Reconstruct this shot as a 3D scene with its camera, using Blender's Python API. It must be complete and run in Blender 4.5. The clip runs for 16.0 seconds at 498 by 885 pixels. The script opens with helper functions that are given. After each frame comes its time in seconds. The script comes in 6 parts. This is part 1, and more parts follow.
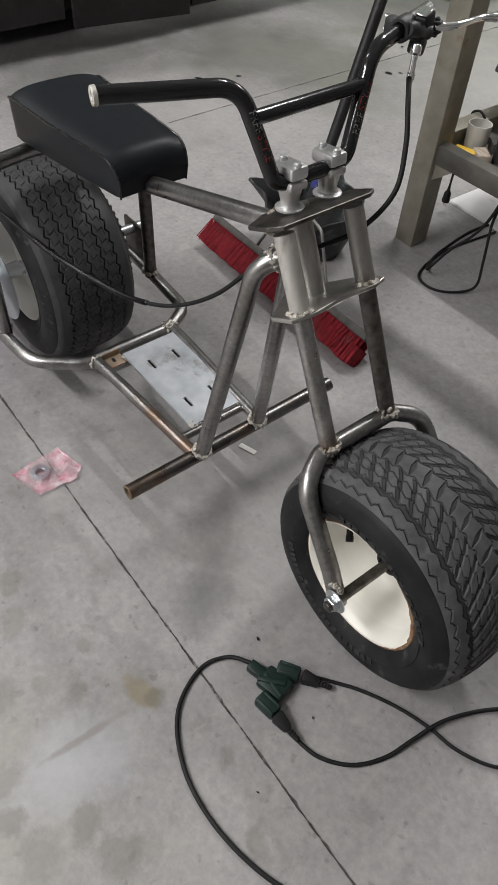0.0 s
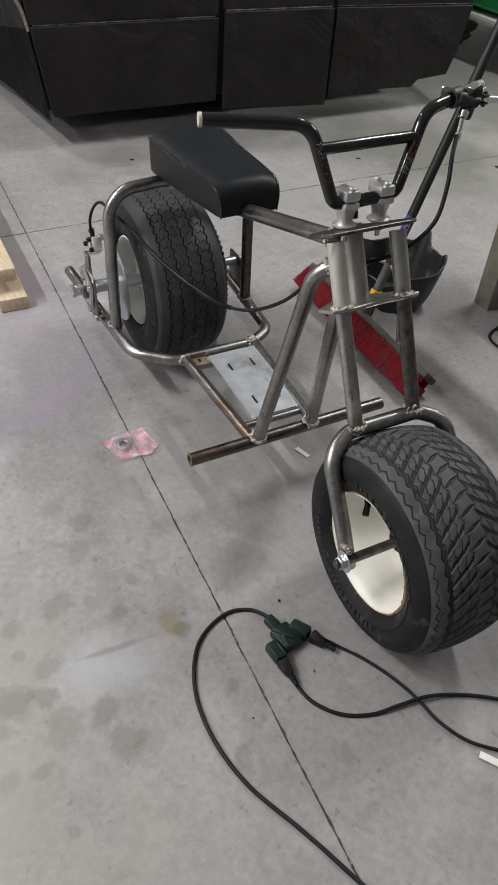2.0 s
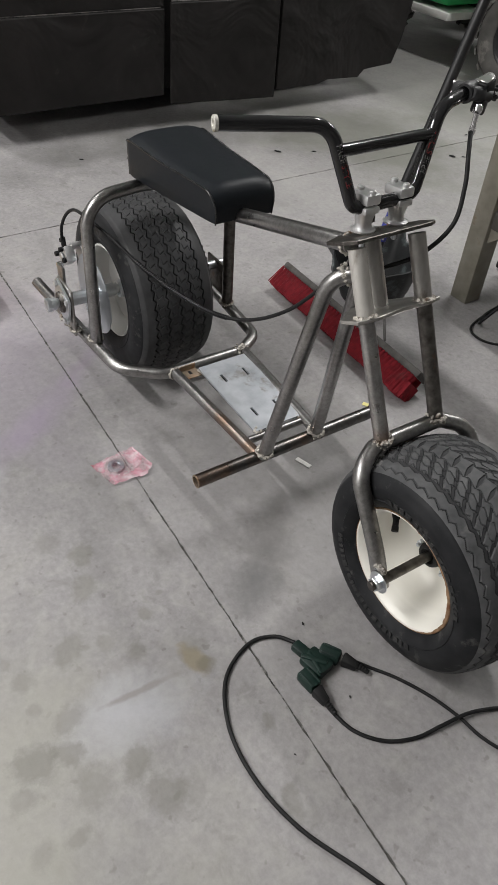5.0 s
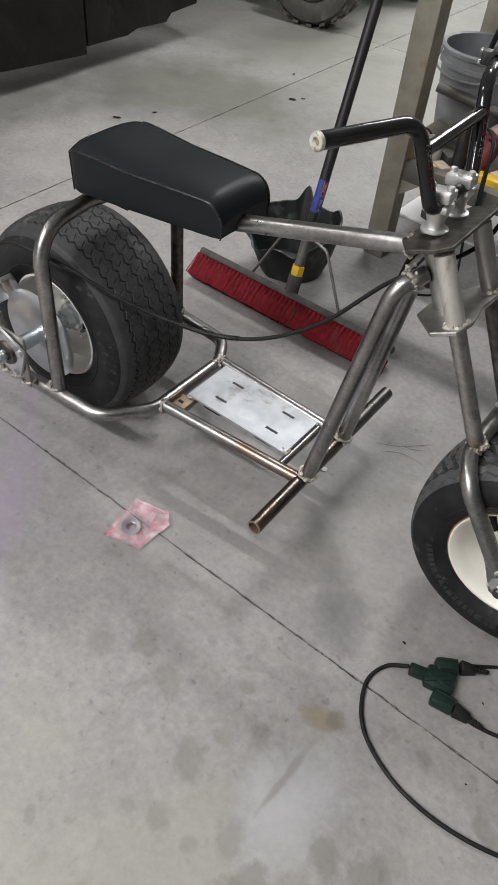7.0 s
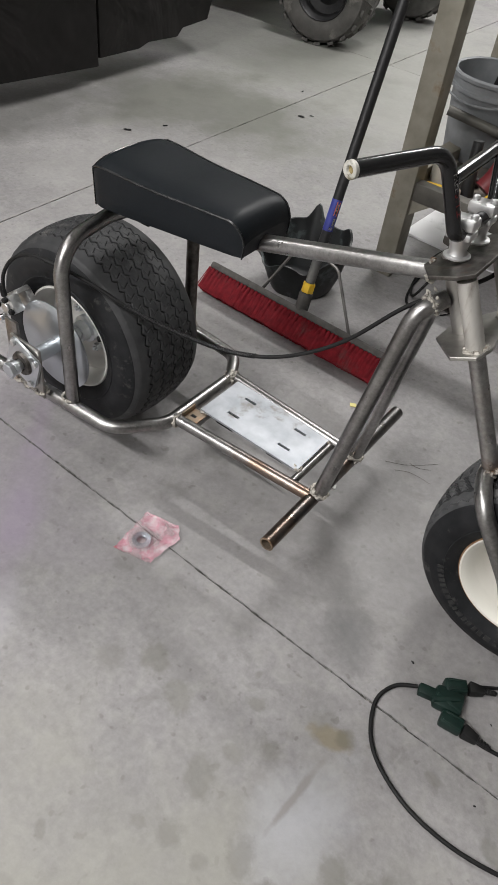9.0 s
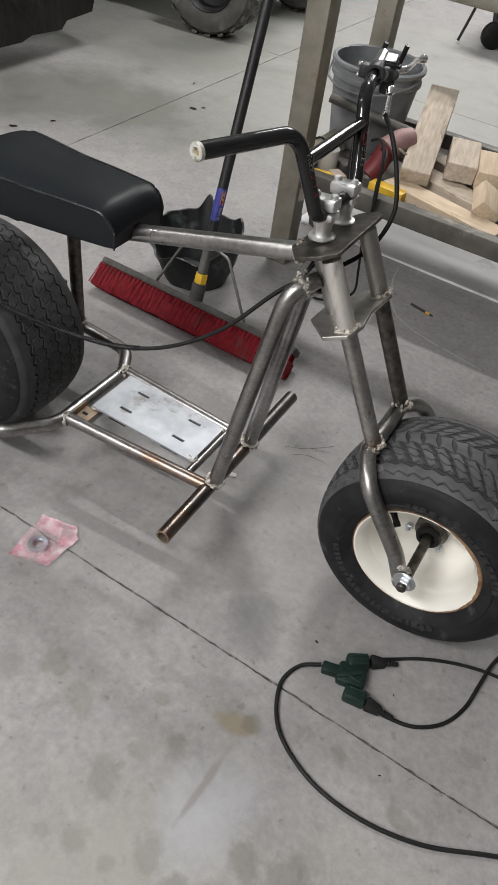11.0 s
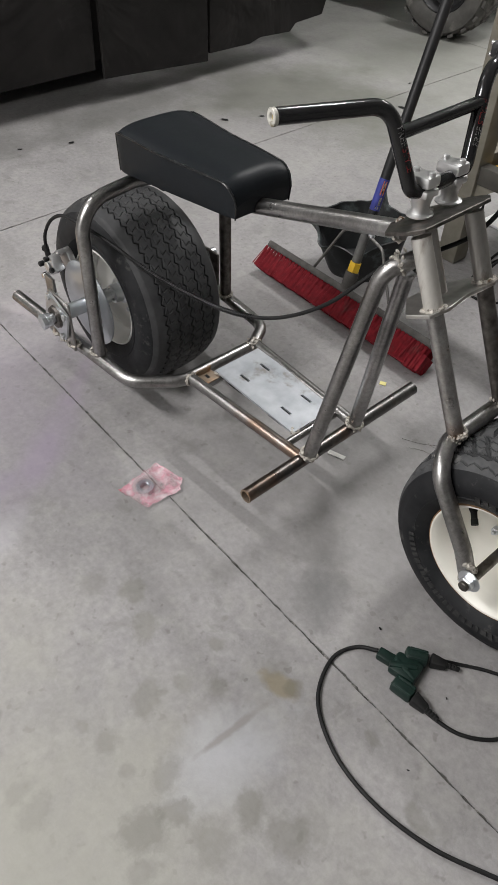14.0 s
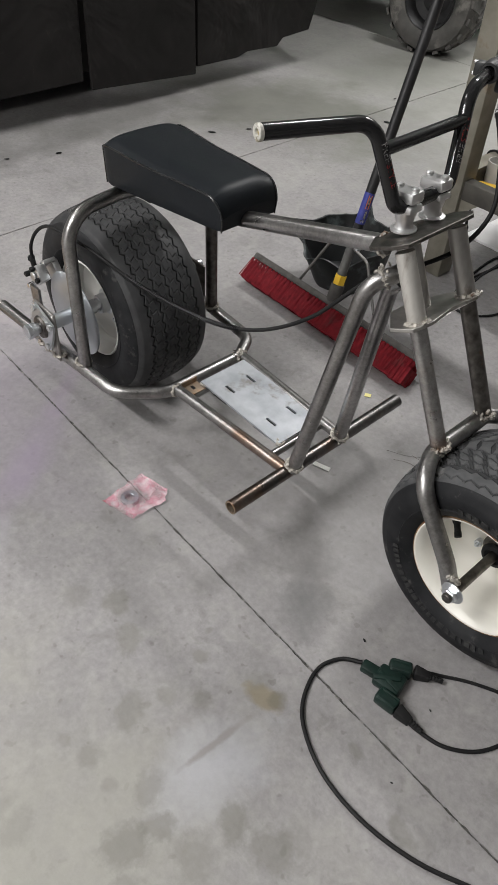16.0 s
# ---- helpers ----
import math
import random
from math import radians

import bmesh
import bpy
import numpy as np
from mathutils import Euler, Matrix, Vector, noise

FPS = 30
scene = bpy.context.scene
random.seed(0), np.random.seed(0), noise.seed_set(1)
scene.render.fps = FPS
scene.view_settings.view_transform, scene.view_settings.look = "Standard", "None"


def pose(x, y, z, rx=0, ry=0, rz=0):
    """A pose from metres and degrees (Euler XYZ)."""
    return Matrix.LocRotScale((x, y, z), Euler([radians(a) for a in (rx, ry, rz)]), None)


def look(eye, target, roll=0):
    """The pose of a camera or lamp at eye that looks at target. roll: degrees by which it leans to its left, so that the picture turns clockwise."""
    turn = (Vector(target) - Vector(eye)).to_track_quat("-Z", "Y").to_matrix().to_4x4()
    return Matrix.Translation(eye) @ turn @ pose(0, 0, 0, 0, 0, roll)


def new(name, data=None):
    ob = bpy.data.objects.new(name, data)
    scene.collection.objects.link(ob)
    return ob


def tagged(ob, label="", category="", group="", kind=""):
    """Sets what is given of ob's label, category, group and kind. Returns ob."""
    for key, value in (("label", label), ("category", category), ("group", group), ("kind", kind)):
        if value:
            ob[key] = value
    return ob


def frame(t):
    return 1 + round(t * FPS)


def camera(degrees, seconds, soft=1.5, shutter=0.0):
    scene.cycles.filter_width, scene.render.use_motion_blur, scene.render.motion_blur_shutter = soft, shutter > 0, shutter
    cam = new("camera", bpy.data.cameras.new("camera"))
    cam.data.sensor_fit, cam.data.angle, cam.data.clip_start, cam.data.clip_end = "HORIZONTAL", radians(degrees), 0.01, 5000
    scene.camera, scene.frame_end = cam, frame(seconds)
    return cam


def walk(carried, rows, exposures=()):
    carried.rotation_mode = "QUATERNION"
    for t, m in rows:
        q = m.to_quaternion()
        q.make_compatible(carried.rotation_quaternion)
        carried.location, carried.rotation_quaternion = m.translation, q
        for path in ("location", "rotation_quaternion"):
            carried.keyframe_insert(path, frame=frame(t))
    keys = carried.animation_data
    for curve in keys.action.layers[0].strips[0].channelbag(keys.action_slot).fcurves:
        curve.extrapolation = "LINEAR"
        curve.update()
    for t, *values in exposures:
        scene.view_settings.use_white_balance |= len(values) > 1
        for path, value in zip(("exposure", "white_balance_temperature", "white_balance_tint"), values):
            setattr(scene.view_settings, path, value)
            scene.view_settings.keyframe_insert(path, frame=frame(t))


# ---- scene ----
cam = camera(38.8, 16.0, soft=0.75)
PATH = [
    (0, (0.353, -0.656, 1.295), (-0.646, 0.219, -0.2), 4.4),
    (0.5, (0.434, -0.703, 1.309), (-0.664, 0.166, -0.119), 5.0),
    (1, (0.526, -0.804, 1.324), (-0.578, 0.109, -0.071), 6.1),
    (1.5, (0.616, -0.789, 1.338), (-0.559, 0.08, -0.027), 6.7),
    (2, (0.675, -0.735, 1.322), (-0.617, -0.017, -0.026), 4.1),
    (2.5, (0.682, -0.703, 1.324), (-0.635, 0.012, -0.001), 3.1),
    (3, (0.685, -0.708, 1.319), (-0.64, 0.003, 0.0), 2.6),
    (3.5, (0.681, -0.704, 1.315), (-0.638, 0.016, -0.005), 2.4),
    (4, (0.662, -0.711, 1.307), (-0.643, 0.02, -0.02), 2.6),
    (4.5, (0.617, -0.75, 1.304), (-0.662, 0.01, -0.033), 3.6),
    (4.7, (0.584, -0.779, 1.301), (-0.664, 0.024, -0.039), 4.8),
    (6.8, (0.023, -1.002, 1.293), (-0.802, 0.135, -0.13), 2.7),
    (7, (0.007, -1.023, 1.287), (-0.753, 0.155, -0.139), 6.5),
    (7.5, (-0.022, -1.042, 1.3), (-0.753, 0.151, -0.129), 8.5),
    (8, (-0.043, -1.059, 1.305), (-0.783, 0.137, -0.117), 9.0),
    (10.3, (0.002, -1.024, 1.29), (-0.761, 0.197, -0.098), 6.8),
    (10.5, (0.009, -1.02, 1.29), (-0.739, 0.208, -0.101), 6.8),
    (11, (0.039, -1.004, 1.294), (-0.553, 0.306, -0.096), 9.9),
    (11.2, (0.062, -1.010, 1.293), (-0.441, 0.349, -0.085), 12.7),
    (11.5, (0.119, -0.964, 1.284), (-0.397, 0.363, -0.12), 10.6),
    (11.7, (0.165, -0.951, 1.278), (-0.393, 0.361, -0.124), 9.7),
    (12, (0.249, -0.884, 1.275), (-0.418, 0.341, -0.159), 6.0),
    (12.5, (0.293, -0.888, 1.265), (-0.544, 0.201, -0.189), 2.5),
    (13, (0.283, -0.918, 1.28), (-0.635, 0.104, -0.174), 1.4),
    (13.5, (0.277, -0.925, 1.288), (-0.69, 0.07, -0.152), 1.3),
    (14, (0.27, -0.925, 1.291), (-0.766, 0.03, -0.128), 2.4),
    (14.5, (0.257, -0.919, 1.283), (-0.817, 0.017, -0.121), 1.5),
    (15, (0.254, -0.919, 1.289), (-0.823, 0.021, -0.11), 1.6),
    (15.5, (0.269, -0.919, 1.297), (-0.77, 0.065, -0.1), 3.3),
    (16, (0.271, -0.923, 1.295), (-0.755, 0.074, -0.103), 3.7),
]
walk(cam, [(t, look(eye, target, roll)) for t, eye, target, roll in PATH])

# ---- light ----
world = bpy.data.worlds.new("world")
world.use_nodes = True
scene.world = world
world.node_tree.nodes["Background"].inputs[0].default_value = (0.62, 0.66, 0.72, 1)
world.node_tree.nodes["Background"].inputs[1].default_value = 0.012


def area_lamp(name, x, y, z, sx, sy, watts, rgb=(1, 0.985, 0.975)):
    lamp = bpy.data.lights.new(name, "AREA")
    lamp.shape, lamp.size, lamp.size_y, lamp.energy, lamp.color = "RECTANGLE", sx, sy, watts, rgb
    ob = new(name, lamp)
    ob.matrix_world = pose(x, y, z)
    return ob


# the first two follow cast shadows; the other three are unseen, added as fill
LAMPS = [(-1.65, -3.0, 3.98, 188, 2.4, 0.15), (-1.5, 2.6, 3.98, 82, 1.2, 0.15), (-3.9, -1.2, 3.98, 42, 2.4, 0.15), (-1.4, 6.4, 3.98, 240, 2.4, 1.2), (-1.5, -5.4, 3.98, 160, 2.4, 0.15)]
for lx, ly, lz, watts, long, wide in LAMPS:
    area_lamp("ceiling_lamp_light", lx, ly, lz, long, wide, watts)


# ---- materials ----
def material(name, rough=0.5, metal=0.0):
    m = bpy.data.materials.new(name)
    m.use_nodes = True
    b = m.node_tree.nodes["Principled BSDF"]
    b.inputs["Roughness"].default_value = rough
    b.inputs["Metallic"].default_value = metal
    return m, m.node_tree, b


def coords(nt, scale=1.0, kind="Object"):
    c = nt.nodes.new("ShaderNodeTexCoord")
    mp = nt.nodes.new("ShaderNodeMapping")
    mp.inputs["Scale"].default_value = scale if isinstance(scale, tuple) else (scale, scale, scale)
    nt.links.new(c.outputs[kind], mp.inputs[0])
    return mp.outputs[0]


def noise_tex(nt, vec, scale, detail=4.0, rough=0.55, distort=0.0):
    n = nt.nodes.new("ShaderNodeTexNoise")
    n.inputs["Scale"].default_value, n.inputs["Detail"].default_value = scale, detail
    n.inputs["Roughness"].default_value, n.inputs["Distortion"].default_value = rough, distort
    nt.links.new(vec, n.inputs["Vector"])
    return n.outputs[0]


def ramp(nt, fac, *stops):
    r = nt.nodes.new("ShaderNodeValToRGB")
    e = r.color_ramp.elements
    while len(e) < len(stops):
        e.new(0.5)
    for el, (pos, col) in zip(e, stops):
        el.position, el.color = pos, ((*col, 1) if isinstance(col, tuple) else (col, col, col, 1))
    nt.links.new(fac, r.inputs[0])
    return r.outputs[0]


def mixed(nt, fac, a, b, how="MIX"):
    m = nt.nodes.new("ShaderNodeMix")
    m.data_type, m.blend_type = "RGBA", how
    for s, v in ((m.inputs["Factor"], fac), (m.inputs[6], a), (m.inputs[7], b)):
        if isinstance(v, (int, float)):
            s.default_value = v
        elif isinstance(v, tuple):
            s.default_value = (*v, 1)
        else:
            nt.links.new(v, s)
    return m.outputs[2]


def math_node(nt, op, a, b=0.0):
    m = nt.nodes.new("ShaderNodeMath")
    m.operation = op
    for s, v in zip(m.inputs, (a, b)):
        if isinstance(v, (int, float)):
            s.default_value = v
        else:
            nt.links.new(v, s)
    return m.outputs[0]


def bump(nt, bsdf, height, strength=0.3, dist=0.002):
    b = nt.nodes.new("ShaderNodeBump")
    b.inputs["Strength"].default_value, b.inputs["Distance"].default_value = strength, dist
    nt.links.new(height, b.inputs["Height"])
    nt.links.new(b.outputs[0], bsdf.inputs["Normal"])


def worn(name, c0, c1, rough=0.5, metal=0.0, scale=30, spots=None, spot_scale=9, spot_at=0.6, rough2=None, bumps=0.2, stretch=None, shine=0.5):
    """A surface of two close tones with grain, and spots or stains of a third tone."""
    m, nt, b = material(name, rough, metal)
    b.inputs["Specular IOR Level"].default_value = shine
    v = coords(nt, stretch or 1.0)
    n = noise_tex(nt, v, scale, 5)
    col = ramp(nt, n, (0.3, c0), (0.7, c1))
    if spots:
        s = ramp(nt, noise_tex(nt, v, spot_scale, 6, 0.65), (spot_at, 0.0), (min(1, spot_at + 0.1), 1.0))
        col = mixed(nt, s, col, spots)
    nt.links.new(col, b.inputs["Base Color"])
    r = ramp(nt, noise_tex(nt, v, scale * 0.4, 3), (0.3, rough), (0.7, rough2 if rough2 is not None else min(1, rough + 0.15)))
    nt.links.new(r, b.inputs["Roughness"])
    if bumps:
        bump(nt, b, noise_tex(nt, v, scale * 4, 3), bumps, 0.001)
    return m


def concrete():
    m, nt, b = material("concrete", 0.5)
    v = coords(nt)
    big = noise_tex(nt, v, 1.3, 6, 0.6, 0.4)
    col = ramp(nt, big, (0.3, (0.285, 0.275, 0.277)), (0.52, (0.335, 0.323, 0.324)), (0.72, (0.375, 0.362, 0.358)))
    fine = ramp(nt, noise_tex(nt, v, 60, 6, 0.7), (0.35, 0.75), (0.65, 0.97))
    col = mixed(nt, 1.0, col, fine, "MULTIPLY")
    # dark blotches a hand wide and oil spots
    bl = ramp(nt, noise_tex(nt, v, 6, 4, 0.55, 0.6), (0.55, 0.0), (0.68, 1.0))
    col = mixed(nt, math_node(nt, "MULTIPLY", bl, 0.22), col, (0.165, 0.16, 0.15))
    bl2 = ramp(nt, noise_tex(nt, v, 15, 6, 0.68, 0.4), (0.56, 0.0), (0.66, 1.0))
    col = mixed(nt, math_node(nt, "MULTIPLY", bl2, 0.4), col, (0.17, 0.165, 0.155))
    pale = ramp(nt, noise_tex(nt, v, 17, 4, 0.65, 0.5), (0.50, 0.0), (0.66, 1.0))
    col = mixed(nt, math_node(nt, "MULTIPLY", pale, 0.22), col, (0.44, 0.43, 0.40))
    sp = ramp(nt, noise_tex(nt, v, 36, 2, 0.5), (0.66, 0.0), (0.71, 1.0))
    col = mixed(nt, math_node(nt, "MULTIPLY", sp, 0.35), col, (0.11, 0.10, 0.09))
    # trowel smears, purple overspray, painted shade, soot and pale dust, each with its own place and shape
    geo = nt.nodes.new("ShaderNodeNewGeometry")
    grains = {}

    def blot(x, y, sx, sy, turn, amount, rgb, soft=0.35, grain=7):
        nonlocal col
        mp = nt.nodes.new("ShaderNodeMapping")
        mp.vector_type = "TEXTURE"
        mp.inputs["Location"].default_value, mp.inputs["Rotation"].default_value = (x, y, 0), (0, 0, radians(turn))
        mp.inputs["Scale"].default_value = (sx, sy, 1)
        nt.links.new(geo.outputs["Position"], mp.inputs[0])
        ln = nt.nodes.new("ShaderNodeVectorMath")
        ln.operation = "LENGTH"
        nt.links.new(mp.outputs[0], ln.inputs[0])
        if grain not in grains:
            grains[grain] = noise_tex(nt, v, grain, 5, 0.65)
        w = grains[grain]
        d = math_node(nt, "ADD", ln.outputs["Value"], math_node(nt, "MULTIPLY", math_node(nt, "SUBTRACT", w, 0.5), 1.8 if max(sx, sy) > 0.06 else 1.5))
        f = ramp(nt, d, (soft if max(sx, sy) > 0.06 else 0.55, 1.0), (1.0, 0.0))
        col = mixed(nt, math_node(nt, "MULTIPLY", f, amount), col, rgb)

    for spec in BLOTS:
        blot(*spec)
    nt.links.new(col, b.inputs["Base Color"])
    r = ramp(nt, noise_tex(nt, v, 5, 5, 0.6), (0.3, 0.42), (0.7, 0.66))
    nt.links.new(r, b.inputs["Roughness"])
    h = math_node(nt, "ADD", noise_tex(nt, v, 220, 4), math_node(nt, "MULTIPLY", noise_tex(nt, v, 18, 4), 1.4))
    bump(nt, b, h, 0.22, 0.0012)
    return m


BLOTS = [
    # warm dust over the open floor in front and behind
    (0.0, -1.15, 1.5, 0.62, 8, 0.7, (0.335, 0.328, 0.285), 0.3, 3),
    (-1.6, 3.2, 2.6, 2.0, 0, 0.6, (0.36, 0.36, 0.325), 0.4, 3),
    # shade painted with some grime under the bike and round the front wheel
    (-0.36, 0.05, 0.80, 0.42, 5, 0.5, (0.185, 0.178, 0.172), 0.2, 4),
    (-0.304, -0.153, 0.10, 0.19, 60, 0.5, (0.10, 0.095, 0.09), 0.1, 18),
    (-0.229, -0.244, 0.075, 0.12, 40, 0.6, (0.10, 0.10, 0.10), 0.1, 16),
    # oil spot, pale smear with a drag mark
    (-0.143, -0.443, 0.05, 0.026, 10, 0.75, (0.235, 0.20, 0.13), 0.35, 20),
    (-0.115, -0.425, 0.022, 0.022, 0, 0.55, (0.15, 0.14, 0.11), 0.5, 20),
    (-0.10, -0.60, 0.16, 0.09, 86, 0.62, (0.45, 0.455, 0.485), 0.2, 7),
    (-0.132, -0.565, 0.10, 0.009, 87, 0.7, (0.24, 0.225, 0.21), 0.4, 16),
    # purple overspray beside the rear wheel
    (-0.97, -0.48, 0.26, 0.060, -50, 0.55, (0.30, 0.245, 0.335), 0.1, 5),
    (-1.16, -0.26, 0.16, 0.040, -50, 0.5, (0.30, 0.245, 0.32), 0.15, 5),
    (-0.93, -0.66, 0.10, 0.05, -70, 0.6, (0.28, 0.23, 0.33), 0.15, 7),
    (-0.80, -0.68, 0.13, 0.05, -60, 0.35, (0.46, 0.45, 0.475), 0.2, 5),
    (-1.25, -0.42, 0.55, 0.28, -20, 0.42, (0.325, 0.285, 0.345), 0.1, 4),
    (-1.75, -0.40, 0.30, 0.12, 0, 0.45, (0.33, 0.26, 0.31), 0.2, 5),
    (-1.55, -0.22, 0.22, 0.03, 20, 0.4, (0.47, 0.43, 0.44), 0.2, 9),
    # oil stains and the trailer's shadow, both painted into the floor colour
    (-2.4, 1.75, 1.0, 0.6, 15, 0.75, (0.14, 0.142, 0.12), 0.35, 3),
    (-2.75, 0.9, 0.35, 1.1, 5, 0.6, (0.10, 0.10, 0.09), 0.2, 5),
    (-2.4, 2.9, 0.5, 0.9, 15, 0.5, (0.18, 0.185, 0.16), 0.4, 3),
    (-2.1, 0.9, 0.5, 0.5, 15, 0.3, (0.43, 0.42, 0.40), 0.3, 3),
]
spot_rnd = random.Random(17)
for x, y, r in ((-0.496, -0.535, 0.045), (-0.408, -0.567, 0.045), (-0.262, -0.580, 0.024), (-0.147, -0.705, 0.04), (-0.086, -0.730, 0.036), (-0.098, -0.787, 0.05), (-0.011, -0.630, 0.045), (-0.281, -0.652, 0.05),
                (-0.261, -0.755, 0.03), (-0.209, -0.532, 0.03), (0.045, -0.381, 0.022), (0.068, -0.608, 0.05), (-0.012, -0.712, 0.05), (-0.285, -0.479, 0.025)):
    BLOTS.append((x, y, r, r * spot_rnd.uniform(0.6, 0.9), spot_rnd.uniform(0, 180), spot_rnd.uniform(0.4, 0.6), (0.18, 0.175, 0.155), 0.3, 38))
for _ in range(26):
    r = spot_rnd.uniform(0.010, 0.042)
    BLOTS.append((spot_rnd.uniform(-0.7, 0.75), spot_rnd.uniform(-1.15, -0.42), r, r * spot_rnd.uniform(0.5, 0.9), spot_rnd.uniform(0, 180), spot_rnd.uniform(0.2, 0.55), (0.17, 0.165, 0.145), 0.3, 38))
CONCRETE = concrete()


def steel(name="bare_steel", rust=None, tone=1.0):
    """Bare drawn tube: grey scale, polished stretches, brown heat tint; rust = (axis, from, to) browns one end."""
    m, nt, b = material(name, 0.38, 1.0)
    v = coords(nt)
    n = noise_tex(nt, v, 9, 6, 0.6, 0.3)
    col = ramp(nt, n, (0.32, (0.25, 0.243, 0.236)), (0.50, (0.35, 0.342, 0.335)), (0.68, (0.46, 0.452, 0.445)))
    fine = ramp(nt, noise_tex(nt, v, 110, 5, 0.7), (0.34, 0.72 * tone), (0.62, tone))
    col = mixed(nt, 1.0, col, fine, "MULTIPLY")
    t = ramp(nt, noise_tex(nt, v, 6, 6, 0.65), (0.58, 0.0), (0.70, 1.0))
    col = mixed(nt, math_node(nt, "MULTIPLY", t, 0.38), col, (0.21, 0.145, 0.10))
    if rust:
        axis, x0, x1 = rust
        sep = nt.nodes.new("ShaderNodeSeparateXYZ")
        nt.links.new(v, sep.inputs[0])
        away = math_node(nt, "DIVIDE", math_node(nt, "SUBTRACT", sep.outputs[axis], x0), x1 - x0)
        away = math_node(nt, "ADD", away, math_node(nt, "MULTIPLY", math_node(nt, "SUBTRACT", noise_tex(nt, v, 16, 5, 0.6), 0.5), 2.2))
        f = ramp(nt, away, (0.2, 0.0), (0.9, 1.0))
        col = mixed(nt, math_node(nt, "MULTIPLY", f, 0.65), col, (0.20, 0.115, 0.068))
    nt.links.new(col, b.inputs["Base Color"])
    nt.links.new(ramp(nt, noise_tex(nt, v, 30, 4), (0.3, 0.27), (0.7, 0.38)), b.inputs["Roughness"])
    bump(nt, b, noise_tex(nt, v, 150, 4), 0.2, 0.0006)
    return m


RAIL_STEEL = steel("rail_steel", ("X", -0.74, -0.48), 0.85)
LEG_STEEL = steel("leg_steel", ("Z", 0.54, 0.40), 1.15)
PEG_STEEL = steel("peg_steel", ("Y", 0.20, -0.45), 0.62)
STEEL = steel()
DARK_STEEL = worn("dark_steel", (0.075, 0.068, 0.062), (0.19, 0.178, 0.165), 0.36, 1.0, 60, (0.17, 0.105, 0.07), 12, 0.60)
PALE_STEEL = worn("ground_steel", (0.30, 0.288, 0.272), (0.50, 0.485, 0.46), 0.36, 0.95, 26, (0.12, 0.085, 0.06), 9, 0.60, stretch=(1, 1, 0.35))
SLEEVE_STEEL = worn("whitened_steel", (0.34, 0.32, 0.295), (0.70, 0.68, 0.64), 0.42, 0.6, 16, (0.17, 0.125, 0.09), 8, 0.56, stretch=(1, 1, 0.25))
DISC_STEEL = worn("polished_disc", (0.56, 0.60, 0.645), (0.74, 0.77, 0.80), 0.27, 0.92, 6, bumps=0.03, rough2=0.38)
RUSTY = worn("rusty_steel", (0.20, 0.15, 0.11), (0.36, 0.29, 0.22), 0.45, 0.8, 18, (0.36, 0.19, 0.09), 8, 0.52)
WELD = worn("weld_bead", (0.27, 0.25, 0.225), (0.62, 0.59, 0.53), 0.5, 0.5, 45, (0.12, 0.075, 0.045), 32, 0.55)
ZINC = worn("zinc_plate", (0.60, 0.63, 0.66), (0.74, 0.76, 0.78), 0.28, 1.0, 10, bumps=0.05)
CHROME = worn("chrome", (0.78, 0.78, 0.78), (0.88, 0.88, 0.88), 0.08, 1.0, 10, bumps=0.02)
CAST = worn("cast_aluminium", (0.62, 0.62, 0.62), (0.74, 0.74, 0.74), 0.34, 0.9, 40, bumps=0.15)
PLATE = worn("galvanised_plate", (0.34, 0.36, 0.39), (0.54, 0.56, 0.59), 0.44, 0.6, 16, (0.28, 0.27, 0.26), 12, 0.57, 0.6)
RIM_FRONT = worn("cream_paint", (0.78, 0.76, 0.69), (0.85, 0.83, 0.77), 0.38, 0.0, 6, (0.50, 0.36, 0.18), 14, 0.72)
RIM_REAR = worn("silver_rim_paint", (0.64, 0.63, 0.60), (0.76, 0.75, 0.71), 0.35, 0.1, 6, (0.36, 0.31, 0.22), 10, 0.7)
RUST = worn("rust", (0.17, 0.095, 0.05), (0.33, 0.21, 0.12), 0.8, 0.0, 50, (0.16, 0.07, 0.03), 40, 0.55)
BLACK_GLOSS = worn("gloss_black_paint", (0.008, 0.008, 0.009), (0.014, 0.014, 0.015), 0.10, 0.0, 20, (0.25, 0.25, 0.25), 22, 0.76, 0.2, 0.04)
BLACK_PLASTIC = worn("black_plastic", (0.012, 0.012, 0.013), (0.025, 0.025, 0.026), 0.42, 0.0, 40)
BLACK_MATT = worn("black_rubber", (0.008, 0.008, 0.0085), (0.015, 0.015, 0.015), 0.5, 0.0, 30, shine=0.25)
VINYL = worn("black_vinyl", (0.006, 0.008, 0.0105), (0.009, 0.0115, 0.0145), 0.42, 0.0, 160, bumps=0.12, rough2=0.46, shine=0.24)
TYRE = worn("tyre_rubber", (0.0075, 0.008, 0.0095), (0.019, 0.0195, 0.021), 0.52, 0.0, 24, (0.060, 0.059, 0.057), 30, 0.585, 0.7, shine=0.22)
TYRE_MARK = worn("worn_tyre_moulding", (0.014, 0.0145, 0.016), (0.05, 0.049, 0.048), 0.6, 0.0, 60, shine=0.25)
TREAD = worn("dusty_tread_rubber", (0.046, 0.047, 0.049), (0.085, 0.086, 0.088), 0.5, 0.0, 40, (0.12, 0.12, 0.118), 14, 0.58, 0.7, shine=0.3)
